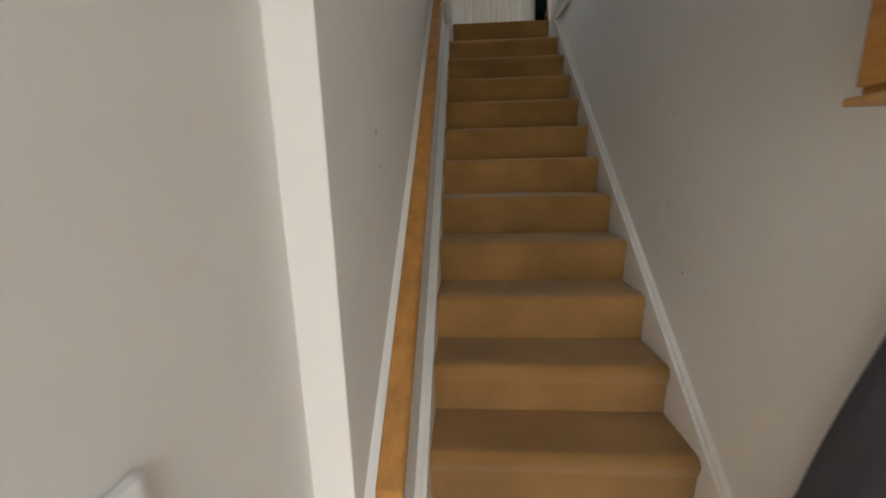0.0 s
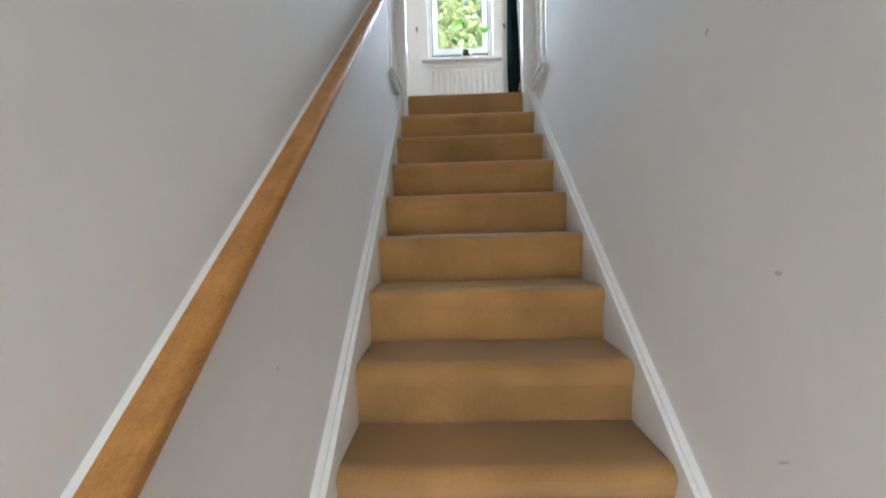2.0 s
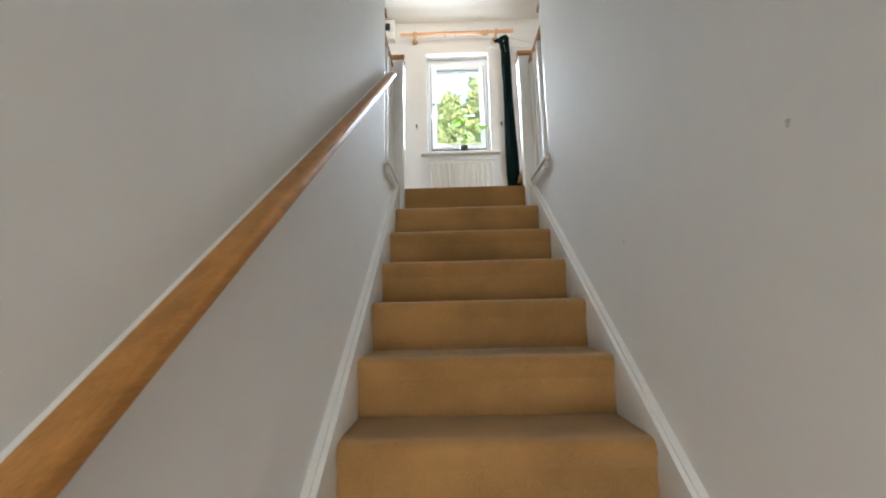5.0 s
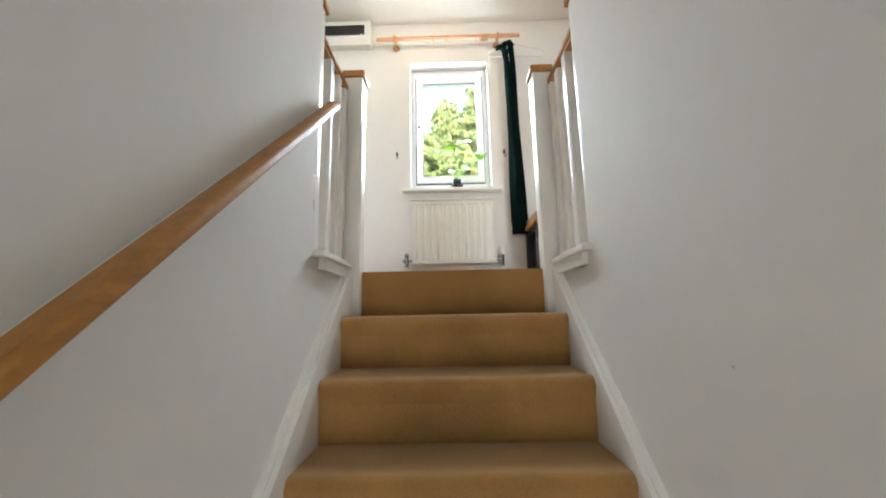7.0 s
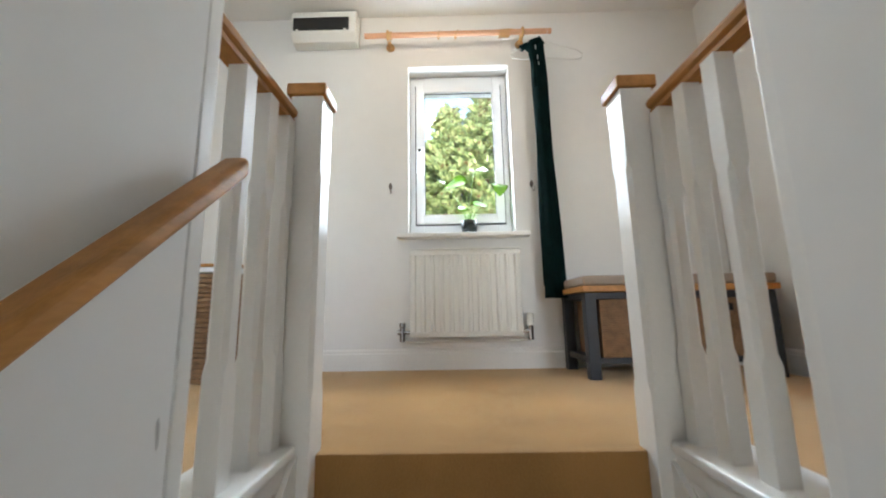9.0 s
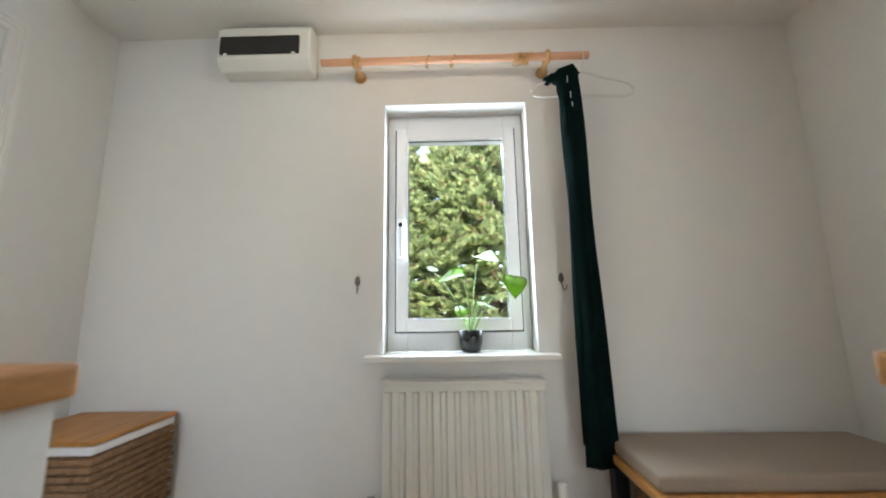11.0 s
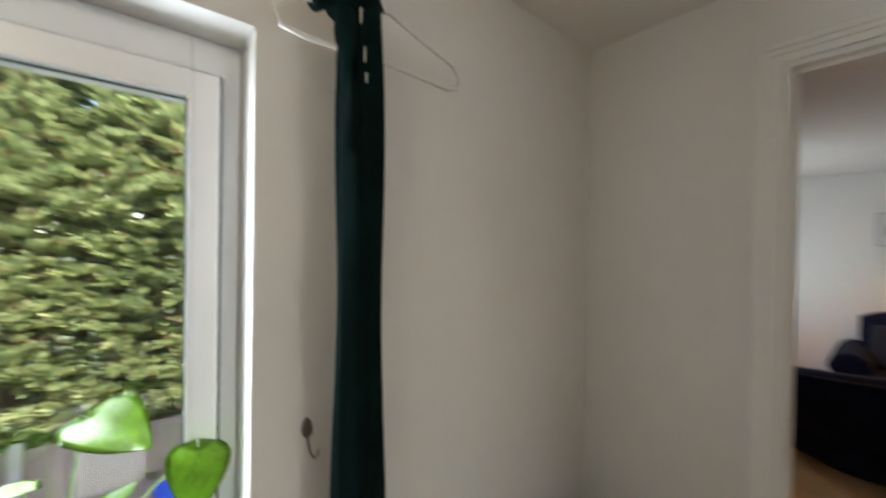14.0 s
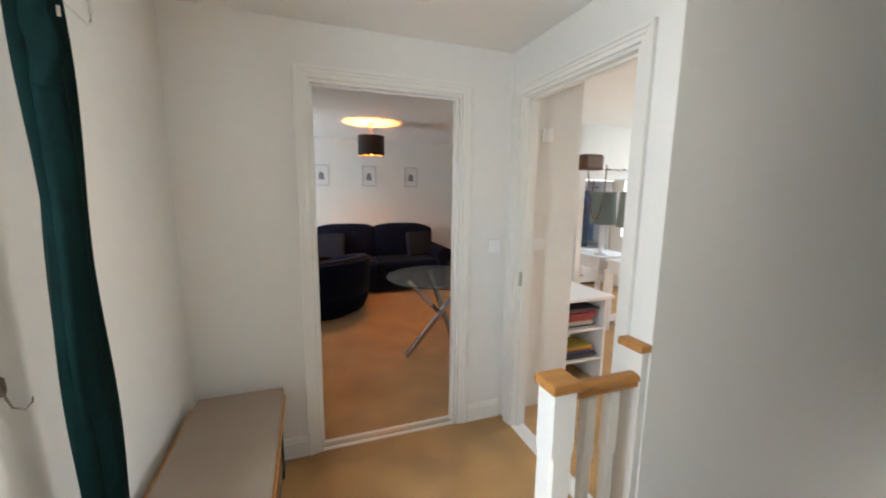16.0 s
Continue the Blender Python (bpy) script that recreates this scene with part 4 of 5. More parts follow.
for y0, y1 in ((S0 + 0.24, 3.268), (3.272, S1 - 0.24)):
    part("seat_cushion", blob(5.34, y0, F + 0.33, 6.02, y1, F + 0.50, 0.07), NAVY, sofa)
    # plump back cushion that rises in a low hump
    b = BM()
    n, m_ = 14, 10
    rows = []
    for i in range(n + 1):
        u = i / n
        yy = y0 - 0.08 + (y1 - y0 + 0.16) * u
        e = (1 - abs(2 * u - 1) ** 3.5)
        row = []
        for k in range(m_ * 2):
            a = math.pi * k / m_
            ca, sa = math.cos(a), math.sin(a)
            row.append(b.verts.new((6.08 + 0.17 * (0.55 + 0.45 * e) * math.copysign(abs(ca) ** 0.6, ca), yy, F + 0.72 + (0.22 + 0.09 * e) * math.copysign(abs(sa) ** 0.6, sa))))
        rows.append(row)
    for r0, r1 in zip(rows, rows[1:]):
        for k in range(m_ * 2):
            b.faces.new((r0[k], r0[(k + 1) % (m_ * 2)], r1[(k + 1) % (m_ * 2)], r1[k]))
    b.faces.new(rows[0])
    b.faces.new(rows[-1][::-1])
    bmesh.ops.recalc_face_normals(b, faces=b.faces)
    part("back_cushion", b, NAVY, sofa, smooth=True)
for y0 in (S0, S1 - 0.26):
    b = BM()
    yc = y0 + 0.13
    pts = [(y0 + 0.02, F + 0.05), (y0 + 0.24, F + 0.05), (y0 + 0.24, F + 0.5)] + [(yc + 0.14 * math.cos(a), F + 0.54 + 0.14 * math.sin(a)) for a in [math.pi * k / 8 for k in range(9)]] + [(y0 + 0.02, F + 0.5)]
    prism(b, [(p[0], p[1]) for p in pts], "x", 5.33, 6.25)
    part("arm", soften(b, 0.03, 3), NAVY, sofa)
for y in (S0 + 0.12, S1 - 0.12):
    for x in (5.42, 6.18):
        b = BM()
        tube(b, (x, y, F + 0.001), (x, y, F + 0.05), 0.022, 0.028)
        part("foot", b, BLACK, sofa)
NAVY2 = material("blue_cushion_cloth", (0.003, 0.0055, 0.015), 0.9, vary=0.25, scale=14)
for y, tilt in ((2.56, 10), (3.98, -10)):
    b = BM()
    box(b, -0.06, -0.21, -0.20, 0.06, 0.21, 0.20)
    soften(b, 0.055, 4)
    bmesh.ops.transform(b, matrix=pose(5.83, y, F + 0.695, 0, 14, tilt), verts=b.verts)
    thing("scatter_cushion", b, NAVY2, "dark blue scatter cushion leaning on the sofa", "cushion", "cushions on the sofa", smooth=True)

# round swivel armchair
ac = base("swivel_armchair", (4.74, 4.16, F), "round navy velvet swivel armchair", "armchair")
AX, AY, AR = 4.74, 4.16, 0.60
b = BM()
lathe(b, [(0.36, 0.002), (0.38, 0.05), (0.53, 0.09), (0.585, 0.22), (AR, 0.42), (0.55, 0.43), (0.46, 0.44)], (AX, AY, F), 40)
part("base", b, NAVY, ac, smooth=True)
b = BM()
n = 44
rings = []
for k in range(n + 1):
    a = radians(95) + radians(255) * k / n
    t = math.sin(math.pi * k / n) ** 0.6
    hgt = 0.56 + 0.20 * t
    prof = [(AR - 0.005, 0.30), (AR + 0.01, hgt - 0.06), (AR - 0.02, hgt), (AR - 0.11, hgt + 0.005), (AR - 0.16, hgt - 0.05), (AR - 0.17, 0.32)]
    rings.append([b.verts.new((AX + r * math.cos(a), AY + r * math.sin(a), F + z)) for r, z in prof])
for r0, r1 in zip(rings, rings[1:]):
    for k in range(6):
        b.faces.new((r0[k], r0[(k + 1) % 6], r1[(k + 1) % 6], r1[k]))
b.faces.new(rings[0])
b.faces.new(rings[-1][::-1])
bmesh.ops.recalc_face_normals(b, faces=b.faces)
part("backrest", b, NAVY, ac, smooth=True)
b = BM()
lathe(b, [(0.39, 0.40), (0.425, 0.43), (0.425, 0.49), (0.36, 0.53), (0.05, 0.545)], (AX, AY, F), 32)
part("seat_cushion", b, NAVY2, ac, smooth=True)
b = BM()
sweep(b, [(AX + (AR + 0.004) * math.cos(a), AY + (AR + 0.004) * math.sin(a), F + 0.56 + 0.20 * (math.sin(math.pi * k / 30) ** 0.6) - 0.03) for k, a in [(k, radians(95) + radians(255) * k / 30) for k in range(31)]], 0.008, 6)
part("piping", b, NAVY2, ac, smooth=True)

# glass table on crossed chrome legs
gt = base("glass_table", (3.21, 3.25, F), "round glass dining table on crossed chrome legs", "table")
b = BM()
TX, TY, TR = 3.20, 3.11, 0.50
lathe(b, [(TR - 0.004, 0.738), (TR, 0.742), (TR, 0.746), (TR - 0.004, 0.750)], (TX, TY, F), 56)
g = part("tabletop", b, TABLE_GLASS, gt, "clear round glass top")
EDGE = material("green_glass_edge", (0.05, 0.09, 0.085), 0.15, vary=0.1)
b = BM()
sweep(b, [(TX + (TR + 0.001) * math.cos(a), TY + (TR + 0.001) * math.sin(a), F + 0.744) for a in [2 * math.pi * k / 56 for k in range(56)]], 0.0055, 6, closed=True)
part("glass_edge", b, EDGE, gt, "dark greenish glass edge", smooth=True)
for turn in (99, 187, 285):
    a = radians(turn)
    ca, sa = math.cos(a), math.sin(a)
    off = 0.045
    ox, oy = -sa * off, ca * off
    foot = Vector((TX + 0.38 * ca + ox, TY + 0.38 * sa + oy, F + 0.001))
    head = Vector((TX - 0.33 * ca + ox, TY - 0.33 * sa + oy, F + 0.735))
    b = BM()
    m = Matrix.Translation((foot + head) / 2) @ (head - foot).to_track_quat("Z", "Y").to_matrix().to_4x4()
    box(b, -0.02, -0.02, -(head - foot).length / 2 + 0.012, 0.02, 0.02, (head - foot).length / 2 - 0.012, m)
    part("leg", soften(b, 0.004), CHROME, gt, "square chrome leg")
rm = BM()
box(rm, 3.34, 2.98, F + 0.7515, 3.37, 3.01, F + 0.762)
thing("key_fob", soften(rm, 0.003), BLACK, "small black fob lying on the glass table", "key fob")

# pendant lamp of the lounge
pl = base("pendant_lamp", (4.75, 3.5, CEIL), "black drum pendant lamp with a lit warm bulb", "pendant lamp")
b = BM()
tube(b, (4.75, 3.5, CEIL - 0.001), (4.75, 3.5, CEIL - 0.025), 0.045, 0.04, 20)
part("ceiling_rose", b, PVC, pl)
b = BM()
tube(b, (4.75, 3.5, CEIL - 0.025), (4.75, 3.5, CEIL - 0.24), 0.012)
part("flex", b, PALE_WOOD, pl)
SHADE = material("black_lamp_shade", (0.012, 0.010, 0.010), 0.8, vary=0.15)
b = BM()
so = []
for k in range(36):
    a = 2 * math.pi * k / 36
    so.append((math.cos(a), math.sin(a)))
rr = [[b.verts.new((4.75 + r * c, 3.5 + r * q, z)) for c, q in so] for r, z in ((0.165, CEIL - 0.16), (0.165, CEIL - 0.40), (0.161, CEIL - 0.40), (0.161, CEIL - 0.16))]
for i in range(4):
    r0, r1 = rr[i], rr[(i + 1) % 4]
    for k in range(36):
        b.faces.new((r0[k], r0[(k + 1) % 36], r1[(k + 1) % 36], r1[k]))
bmesh.ops.recalc_face_normals(b, faces=b.faces)
part("shade", b, SHADE, pl, "black drum shade", smooth=False)
b = BM()
bmesh.ops.create_uvsphere(b, u_segments=16, v_segments=10, radius=0.045, matrix=Matrix.Translation((4.75, 3.5, CEIL - 0.345)))
q = part("bulb", b, glow_material("orange_bulb", (1.0, 0.50, 0.12), 2.6), pl, "glowing warm bulb", smooth=True)
q.visible_shadow = False

# pictures
PRINT = material("grey_print", (0.22, 0.21, 0.22), 0.6, vary=0.4, scale=25)
MAT = material("white_mount", (0.72, 0.71, 0.70), 0.6, vary=0.03)
for y in (4.06, 3.29, 2.56):
    pf = base("framed_picture", (LX - 0.01, y, 4.34), "small grey framed print with a white mount", "picture", "row of three prints")
    b = BM()
    for a0, a1, c0, c1 in ((y - 0.115, y - 0.10, 4.17, 4.51), (y + 0.10, y + 0.115, 4.17, 4.51), (y - 0.10, y + 0.10, 4.17, 4.185), (y - 0.10, y + 0.10, 4.495, 4.51)):
        box(b, LX - 0.022, a0, c0, LX - 0.001, a1, c1)
    part("frame", b, material("pale_grey_frame", (0.5, 0.5, 0.52), 0.5), pf)
    b = BM()
    box(b, LX - 0.012, y - 0.0995, 4.1855, LX - 0.002, y + 0.0995, 4.4945)
    part("mount", b, MAT, pf)
    b = BM()
    prism(b, [(y - 0.045, 4.27), (y + 0.045, 4.27), (y + 0.04, 4.36), (y + 0.01, 4.40), (y - 0.035, 4.37)], "x", LX - 0.015, LX - 0.0125)
    part("print", b, PRINT, pf)

# television on a low stand and side table
tv = base("television", (5.50, 1.90, F + 0.5), "black flat television seen edge-on on a low stand", "television")
turn = pose(5.50, 1.90, 0, 0, 0, -33)
b = BM()
box(b, -0.42, -0.02, F + 0.55, 0.42, 0.02, F + 1.20, turn)
part("screen", soften(b, 0.006), BLACK, tv)
b = BM()
box(b, -0.15, -0.09, F + 0.502, 0.15, 0.09, F + 0.515, turn)
box(b, -0.03, -0.012, F + 0.515, 0.03, 0.012, F + 0.551, turn)
part("stand", b, BLACK, tv)
cab = base("tv_cabinet", (5.50, 1.90, F), "low black television cabinet", "cabinet")
b = BM()
box(b, -0.44, -0.17, F + 0.06, 0.44, 0.17, F + 0.50, turn)
part("body", soften(b, 0.006), BLACK, cab)
for x in (-0.38, 0.38):
    for y in (-0.12, 0.12):
        b = BM()
        p = turn @ Vector((x, y, 0))
        tube(b, (p.x, p.y, F + 0.001), (p.x, p.y, F + 0.061), 0.018)
        part("foot", b, BLACK, cab)

# ---- bedroom beyond the second doorway ----
BE, BS, BW = 3.75, -0.6, XR + 0.1
bm = BM()
box(bm, BW, BS, F - 0.2, 3.85, 2.50, F)
box(bm, BW, 2.50, F - 0.2, EAST + 0.02, SOUTH - 0.1, F)
bmesh.ops.remove_doubles(bm, verts=bm.verts, dist=1e-5)
thing("floor_bedroom", bm, CARPET, "tan carpet of the bedroom", "floor", kind="structure")
bm = BM()
box(bm, BW, BS - 0.2, CEIL + 0.002, EAST + 0.1, 0.30, CEIL + 0.1)
box(bm, EAST + 0.1, BS - 0.2, CEIL, 3.85, LS - 0.1, CEIL + 0.1)
thing("ceiling_bedroom", bm, CEILING, "white painted bedroom ceiling", "ceiling", kind="structure")
bm = BM()
box(bm, BE, BS, F - 0.3, 3.85, 2.5, CEIL)
thing("wall_bedroom_east", bm, PLASTER, "pale painted bedroom wall", "wall", kind="structure")
wall_with_hole("wall_bedroom_south", "y", BS - 0.2, BS, BW - 0.1, 3.85, F - 0.3, CEIL, [(1.7, 3.1, F + 0.85, F + 2.1)], "pale painted bedroom wall with a window")
far_window("window_3", 1.7, 3.1, F + 0.85, F + 2.1, BS - 0.12, -1)

# open wardrobe in the corner, seen in the mirror
wd = base("open_wardrobe", (1.2, -0.05, F), "white open wardrobe with hanging clothes and two drawers", "wardrobe")
W0, W1, WT = -0.56, 0.50, 4.34
WF, WB = 1.49, 0.90
RX = 1.20
for args, nm in (((WB, W0, F + 0.002, WF, W0 + 0.03, WT - 0.04), "side"), ((WB, W1 - 0.03, F + 0.002, WF, W1, WT - 0.04), "side"), ((WB, W0 - 0.01, WT - 0.039, WF + 0.012, W1 + 0.01, WT), "top"), ((WB, W0 + 0.031, F + 0.05, WB + 0.02, W1 - 0.031, WT - 0.041), "back"), ((WB + 0.021, W0 + 0.031, F + 0.60, WF - 0.02, W1 - 0.031, F + 0.62), "shelf")):
    b = BM()
    box(b, *args)
    part(nm, soften(b, 0.004), WHITE, wd)
for z0, z1 in ((F + 0.06, F + 0.31), (F + 0.33, F + 0.58)):
    b = BM()
    box(b, WF - 0.45, W0 + 0.035, z0, WF - 0.015, W1 - 0.035, z1)
    dr = part("drawer", soften(b, 0.004), WHITE, wd)
    b = BM()
    tube(b, (WF - 0.016, -0.03, (z0 + z1) / 2), (WF + 0.01, -0.03, (z0 + z1) / 2), 0.012)
    part("knob", b, BLACK, dr, "dark knob")
b = BM()
tube(b, (RX, W0 + 0.031, WT - 0.14), (RX, W1 - 0.031, WT - 0.14), 0.012)
part("rail", b, CHROME, wd)

# tall standing mirror
MX, M0, M1 = 3.16, 0.72, 1.54
fm = base("floor_mirror", (MX + 0.1, (M0 + M1) / 2, F), "tall standing mirror in a broad white frame", "mirror")
for y0, y1, z0, z1 in ((M0, M0 + 0.075, F + 0.06, WT), (M1 - 0.075, M1, F + 0.06, WT), (M0 + 0.0755, M1 - 0.0755, WT - 0.09, WT), (M0 + 0.0755, M1 - 0.0755, F + 0.06, F + 0.14)):
    b = BM()
    box(b, MX, y0, z0, MX + 0.06, y1, z1)
    part("frame", soften(b, 0.006), WHITE, fm, "white painted frame")
b = BM()
box(b, MX + 0.018, M0 + 0.076, F + 0.141, MX + 0.024, M1 - 0.076, WT - 0.091)
part("glass", b, MIRROR, fm, "silvered mirror glass")
b = BM()
box(b, MX + 0.026, M0 + 0.076, F + 0.141, MX + 0.04, M1 - 0.076, WT - 0.091)
part("back_board", b, WHITE, fm)
for y in (M0 + 0.02, M1 - 0.10):
    b = BM()
    box(b, MX - 0.16, y, F + 0.001, MX + 0.26, y + 0.08, F + 0.059)
    part("foot", soften(b, 0.012, 3), WHITE, fm)
gl = base("garland", (MX + 0.03, 1.0, WT), "thin wire garland with small dried buds along a mirror frame", "garland")
b = BM()
grng = random.Random(4)
pts = [(MX + 0.03 + grng.uniform(-0.012, 0.012), M0 + 0.02 + 0.52 * k / 26, WT + 0.006 + grng.uniform(0, 0.014)) for k in range(27)]
sweep(b, pts, 0.0022, 5)
part("wire", b, BRONZE, gl)
for k in range(0, 27, 2):
    b = BM()
    bmesh.ops.create_icosphere(b, subdivisions=1, radius=grng.uniform(0.008, 0.014), matrix=Matrix.Translation((pts[k][0], pts[k][1], pts[k][2] + 0.008)))
    part("bud", b, BRONZE, gl, smooth=True)
DENIM = material("blue_cloth", (0.11, 0.17, 0.27), 0.9, vary=0.25, scale=12, bump=0.3)
PALEC = material("pale_cloth", (0.45, 0.47, 0.50), 0.9, vary=0.1, scale=12, bump=0.3)
CHAR = material("charcoal_cloth", (0.03, 0.03, 0.035), 0.9, vary=0.2, scale=12, bump=0.3)


def garment(y, mat, length, label, w=0.24):
    gm = base("hanging_garment", (RX, y, WT - 0.14), label, "clothing", "clothes on the rail")
    b = BM()
    rings = []
    for j in range(13):
        v = j / 12
        wx = 0.06 + (w - 0.06) * min(1.0, v * 5) + 0.02 * v
        wy = 0.018 + 0.02 * v
        rings.append([b.verts.new((RX + wx * math.cos(a), y + wy * math.sin(a) + 0.008 * math.sin(4 * a + 3 * v), WT - 0.19 - length * v)) for a in [2 * math.pi * k / 24 for k in range(24)]])
    for r0, r1 in zip(rings, rings[1:]):
        for k in range(24):
            b.faces.new((r0[k], r0[(k + 1) % 24], r1[(k + 1) % 24], r1[k]))
    b.faces.new(rings[0])
    b.faces.new(rings[-1][::-1])
    bmesh.ops.recalc_face_normals(b, faces=b.faces)
    part("cloth", b, mat, gm, smooth=True)
    b = BM()
    sweep(b, [(RX, y, WT - 0.195), (RX, y, WT - 0.155), (RX - 0.015, y, WT - 0.14), (RX, y, WT - 0.1255), (RX + 0.013, y, WT - 0.135)], 0.0025, 6)
    part("hook", b, STEEL, gm, smooth=True)


for i, (y, mat, ln, lb_) in enumerate(((0.36, CHAR, 1.05, "charcoal coat on a wardrobe rail"), (0.27, DENIM, 1.02, "blue denim jacket on a wardrobe rail"), (0.17, DENIM, 1.0, "blue dress on a wardrobe rail"), (0.08, DENIM, 0.98, "blue work shirt on a wardrobe rail"), (-0.02, CHAR, 0.9, "charcoal jacket on a wardrobe rail"), (-0.13, DENIM, 0.95, "blue cotton dress on a wardrobe rail"), (-0.25, DENIM, 0.85, "blue shirt on a wardrobe rail"), (-0.38, PALEC, 0.9, "pale grey blouse on a wardrobe rail"))):
    garment(y, mat, ln, lb_)

# handbag on the mirror
LEATHER = material("brown_leather", (0.12, 0.065, 0.040), 0.5, vary=0.2, bump=0.3, bump_scale=90)
hb = base("handbag", (3.25, 1.40, WT), "brown leather handbag lying on a mirror frame with a hanging strap", "bag")
b = BM()
box(b, 3.10, 1.27, WT + 0.001, 3.28, 1.53, WT + 0.17)
part("body", soften(b, 0.05, 4), LEATHER, hb, smooth=True)
b = BM()
pts = [(3.10, 1.50, WT + 0.06)] + [(3.085, 1.49 - 0.24 * t, WT + 0.02 - 0.55 * math.sin(math.pi * t) ** 0.6) for t in [k / 14 for k in range(1, 14)]] + [(3.10, 1.25, WT + 0.06)]
sweep(b, pts, 0.007, 6)
part("strap", b, LEATHER, hb, smooth=True)

# desk with open shelves and books
dk = base("desk", (2.6, 2.22, F), "white desk with open end shelves holding books", "desk")
for args, nm in (((2.10, 2.0, F + 0.725, 3.0, 2.485, F + 0.75), "top"), ((2.14, 2.03, F + 0.002, 2.55, 2.05, F + 0.724), "side"), ((2.14, 2.45, F + 0.002, 2.55, 2.47, F + 0.724), "side"), ((2.53, 2.051, F + 0.002, 2.55, 2.449, F + 0.724), "back"), ((2.145, 2.051, F + 0.46, 2.529, 2.449, F + 0.48), "shelf"), ((2.145, 2.051, F + 0.20, 2.529, 2.449, F + 0.22), "shelf"), ((2.95, 2.03, F + 0.002, 2.97, 2.47, F + 0.724), "side")):
    b = BM()
    box(b, *args)
    part(nm, soften(b, 0.003), WHITE, dk)
rng = random.Random(8)
cols = ((0.35, 0.05, 0.04), (0.05, 0.05, 0.06), (0.45, 0.33, 0.05), (0.55, 0.53, 0.5), (0.08, 0.10, 0.22), (0.30, 0.04, 0.06), (0.5, 0.5, 0.52))
PAGES = material("book_pages", (0.62, 0.58, 0.50), 0.9, vary=0.1, fine=200)
book_mats = [material("book_cover", c, 0.5, vary=0.08) for c in cols]


def book(x, y, z, w, d, h, mat):
    bk = base("book", (x, y, z), "book lying in a stack on the desk shelf", "book", "books on the desk shelf")
    b = BM()
    box(b, x - d / 2, y - w / 2, z, x + d / 2, y + w / 2, z + 0.002)
    box(b, x - d / 2, y - w / 2, z + h - 0.002, x + d / 2, y + w / 2, z + h)
    box(b, x - d / 2, y - w / 2, z + 0.002, x - d / 2 + 0.002, y + w / 2, z + h - 0.002)
    part("cover", b, mat, bk)
    b = BM()
    box(b, x - d / 2 + 0.0025, y - w / 2 + 0.004, z + 0.0022, x + d / 2 - 0.004, y + w / 2 - 0.004, z + h - 0.0022)
    part("pages", b, PAGES, bk)


for z0, count, yc in ((F + 0.4805, 6, 2.25), (F + 0.2205, 4, 2.25)):
    z = z0
    for k in range(count):
        h = rng.uniform(0.018, 0.038)
        book(2.28 + rng.uniform(-0.015, 0.015), yc + rng.uniform(-0.03, 0.03), z, rng.uniform(0.24, 0.30), rng.uniform(0.18, 0.21), h, book_mats[rng.randrange(len(book_mats))])
        z += h + 0.0005

# dressing table and lamp
dt = base("dressing_table", (2.90, 0.86, F), "white dressing table with a shallow drawer box", "table")
b = BM()
box(b, 2.70, 0.60, F + 0.80, 3.13, 1.14, F + 0.83)
part("top", soften(b, 0.004), WHITE, dt)
b = BM()
box(b, 2.72, 0.62, F + 0.68, 3.11, 1.12, F + 0.799)
part("drawer_box", soften(b, 0.003), WHITE, dt)
for x in (2.73, 3.06):
    for y in (0.63, 1.07):
        b = BM()
        box(b, x, y, F + 0.001, x + 0.04, y + 0.04, F + 0.679)
        part("leg", b, WHITE, dt)
tl = base("table_lamp", (2.97, 0.98, F + 0.83), "table lamp with a grey-green fabric shade", "lamp")
SAGE = material("sage_fabric", (0.22, 0.25, 0.23), 0.9, vary=0.08, bump=0.3)
b = BM()
lathe(b, [(0.07, 0.001), (0.075, 0.012), (0.02, 0.03), (0.035, 0.12), (0.03, 0.24), (0.012, 0.30), (0.012, 0.36)], (2.97, 0.98, F + 0.83), 20)
part("stand", b, WHITE, tl, "white turned stand", smooth=True)
b = BM()
rr = [[b.verts.new((2.97 + r * c, 0.98 + r * q, z)) for c, q in so] for r, z in ((0.13, F + 1.58), (0.15, F + 1.20), (0.147, F + 1.20), (0.127, F + 1.58))]
for i in range(4):
    r0, r1 = rr[i], rr[(i + 1) % 4]
    for k in range(36):
        b.faces.new((r0[k], r0[(k + 1) % 36], r1[(k + 1) % 36], r1[k]))
bmesh.ops.recalc_face_normals(b, faces=b.faces)
part("shade", b, SAGE, tl, "grey-green shade")
switch("light_switch", (EAST + 0.02, 2.80, 3.745), (-1, 0), "white plastic switch inside the bedroom")
switch("light_switch", (EAST + 0.02, 2.77, 4.47), (-1, 0), "white plastic blank plate high on the bedroom wall")

# ---- unseen roof, added to cast shade on the fence ----
TILES = material("roof_tiles", (0.12, 0.07, 0.055), 0.85, vary=0.25, scale=8, bump=0.4)
for nm, ya, yb in (("shade_roof_north", 5.50, 1.8), ("shade_roof_south", -1.95, 1.8)):
    bm = BM()
    prism(bm, [(ya, 5.46), (yb, 7.3), (yb, 7.42), (ya, 5.58)], "x", -3.2, 7.6)
    thing(nm, bm, TILES, "unseen tiled roof slope added to shade the fence", "roof", kind="structure")

# ---- outdoors ----
GROUND = material("dry_lawn", (0.10, 0.11, 0.05), 0.95, vary=0.4, scale=1.5, fine=40, bump=0.6, bump_scale=60)
bm = BM()
v = [bm.verts.new(p) for p in ((-400, -400, -0.12), (400, -400, -0.12), (400, 400, -0.12), (-400, 400, -0.12))]
bm.faces.new(v)
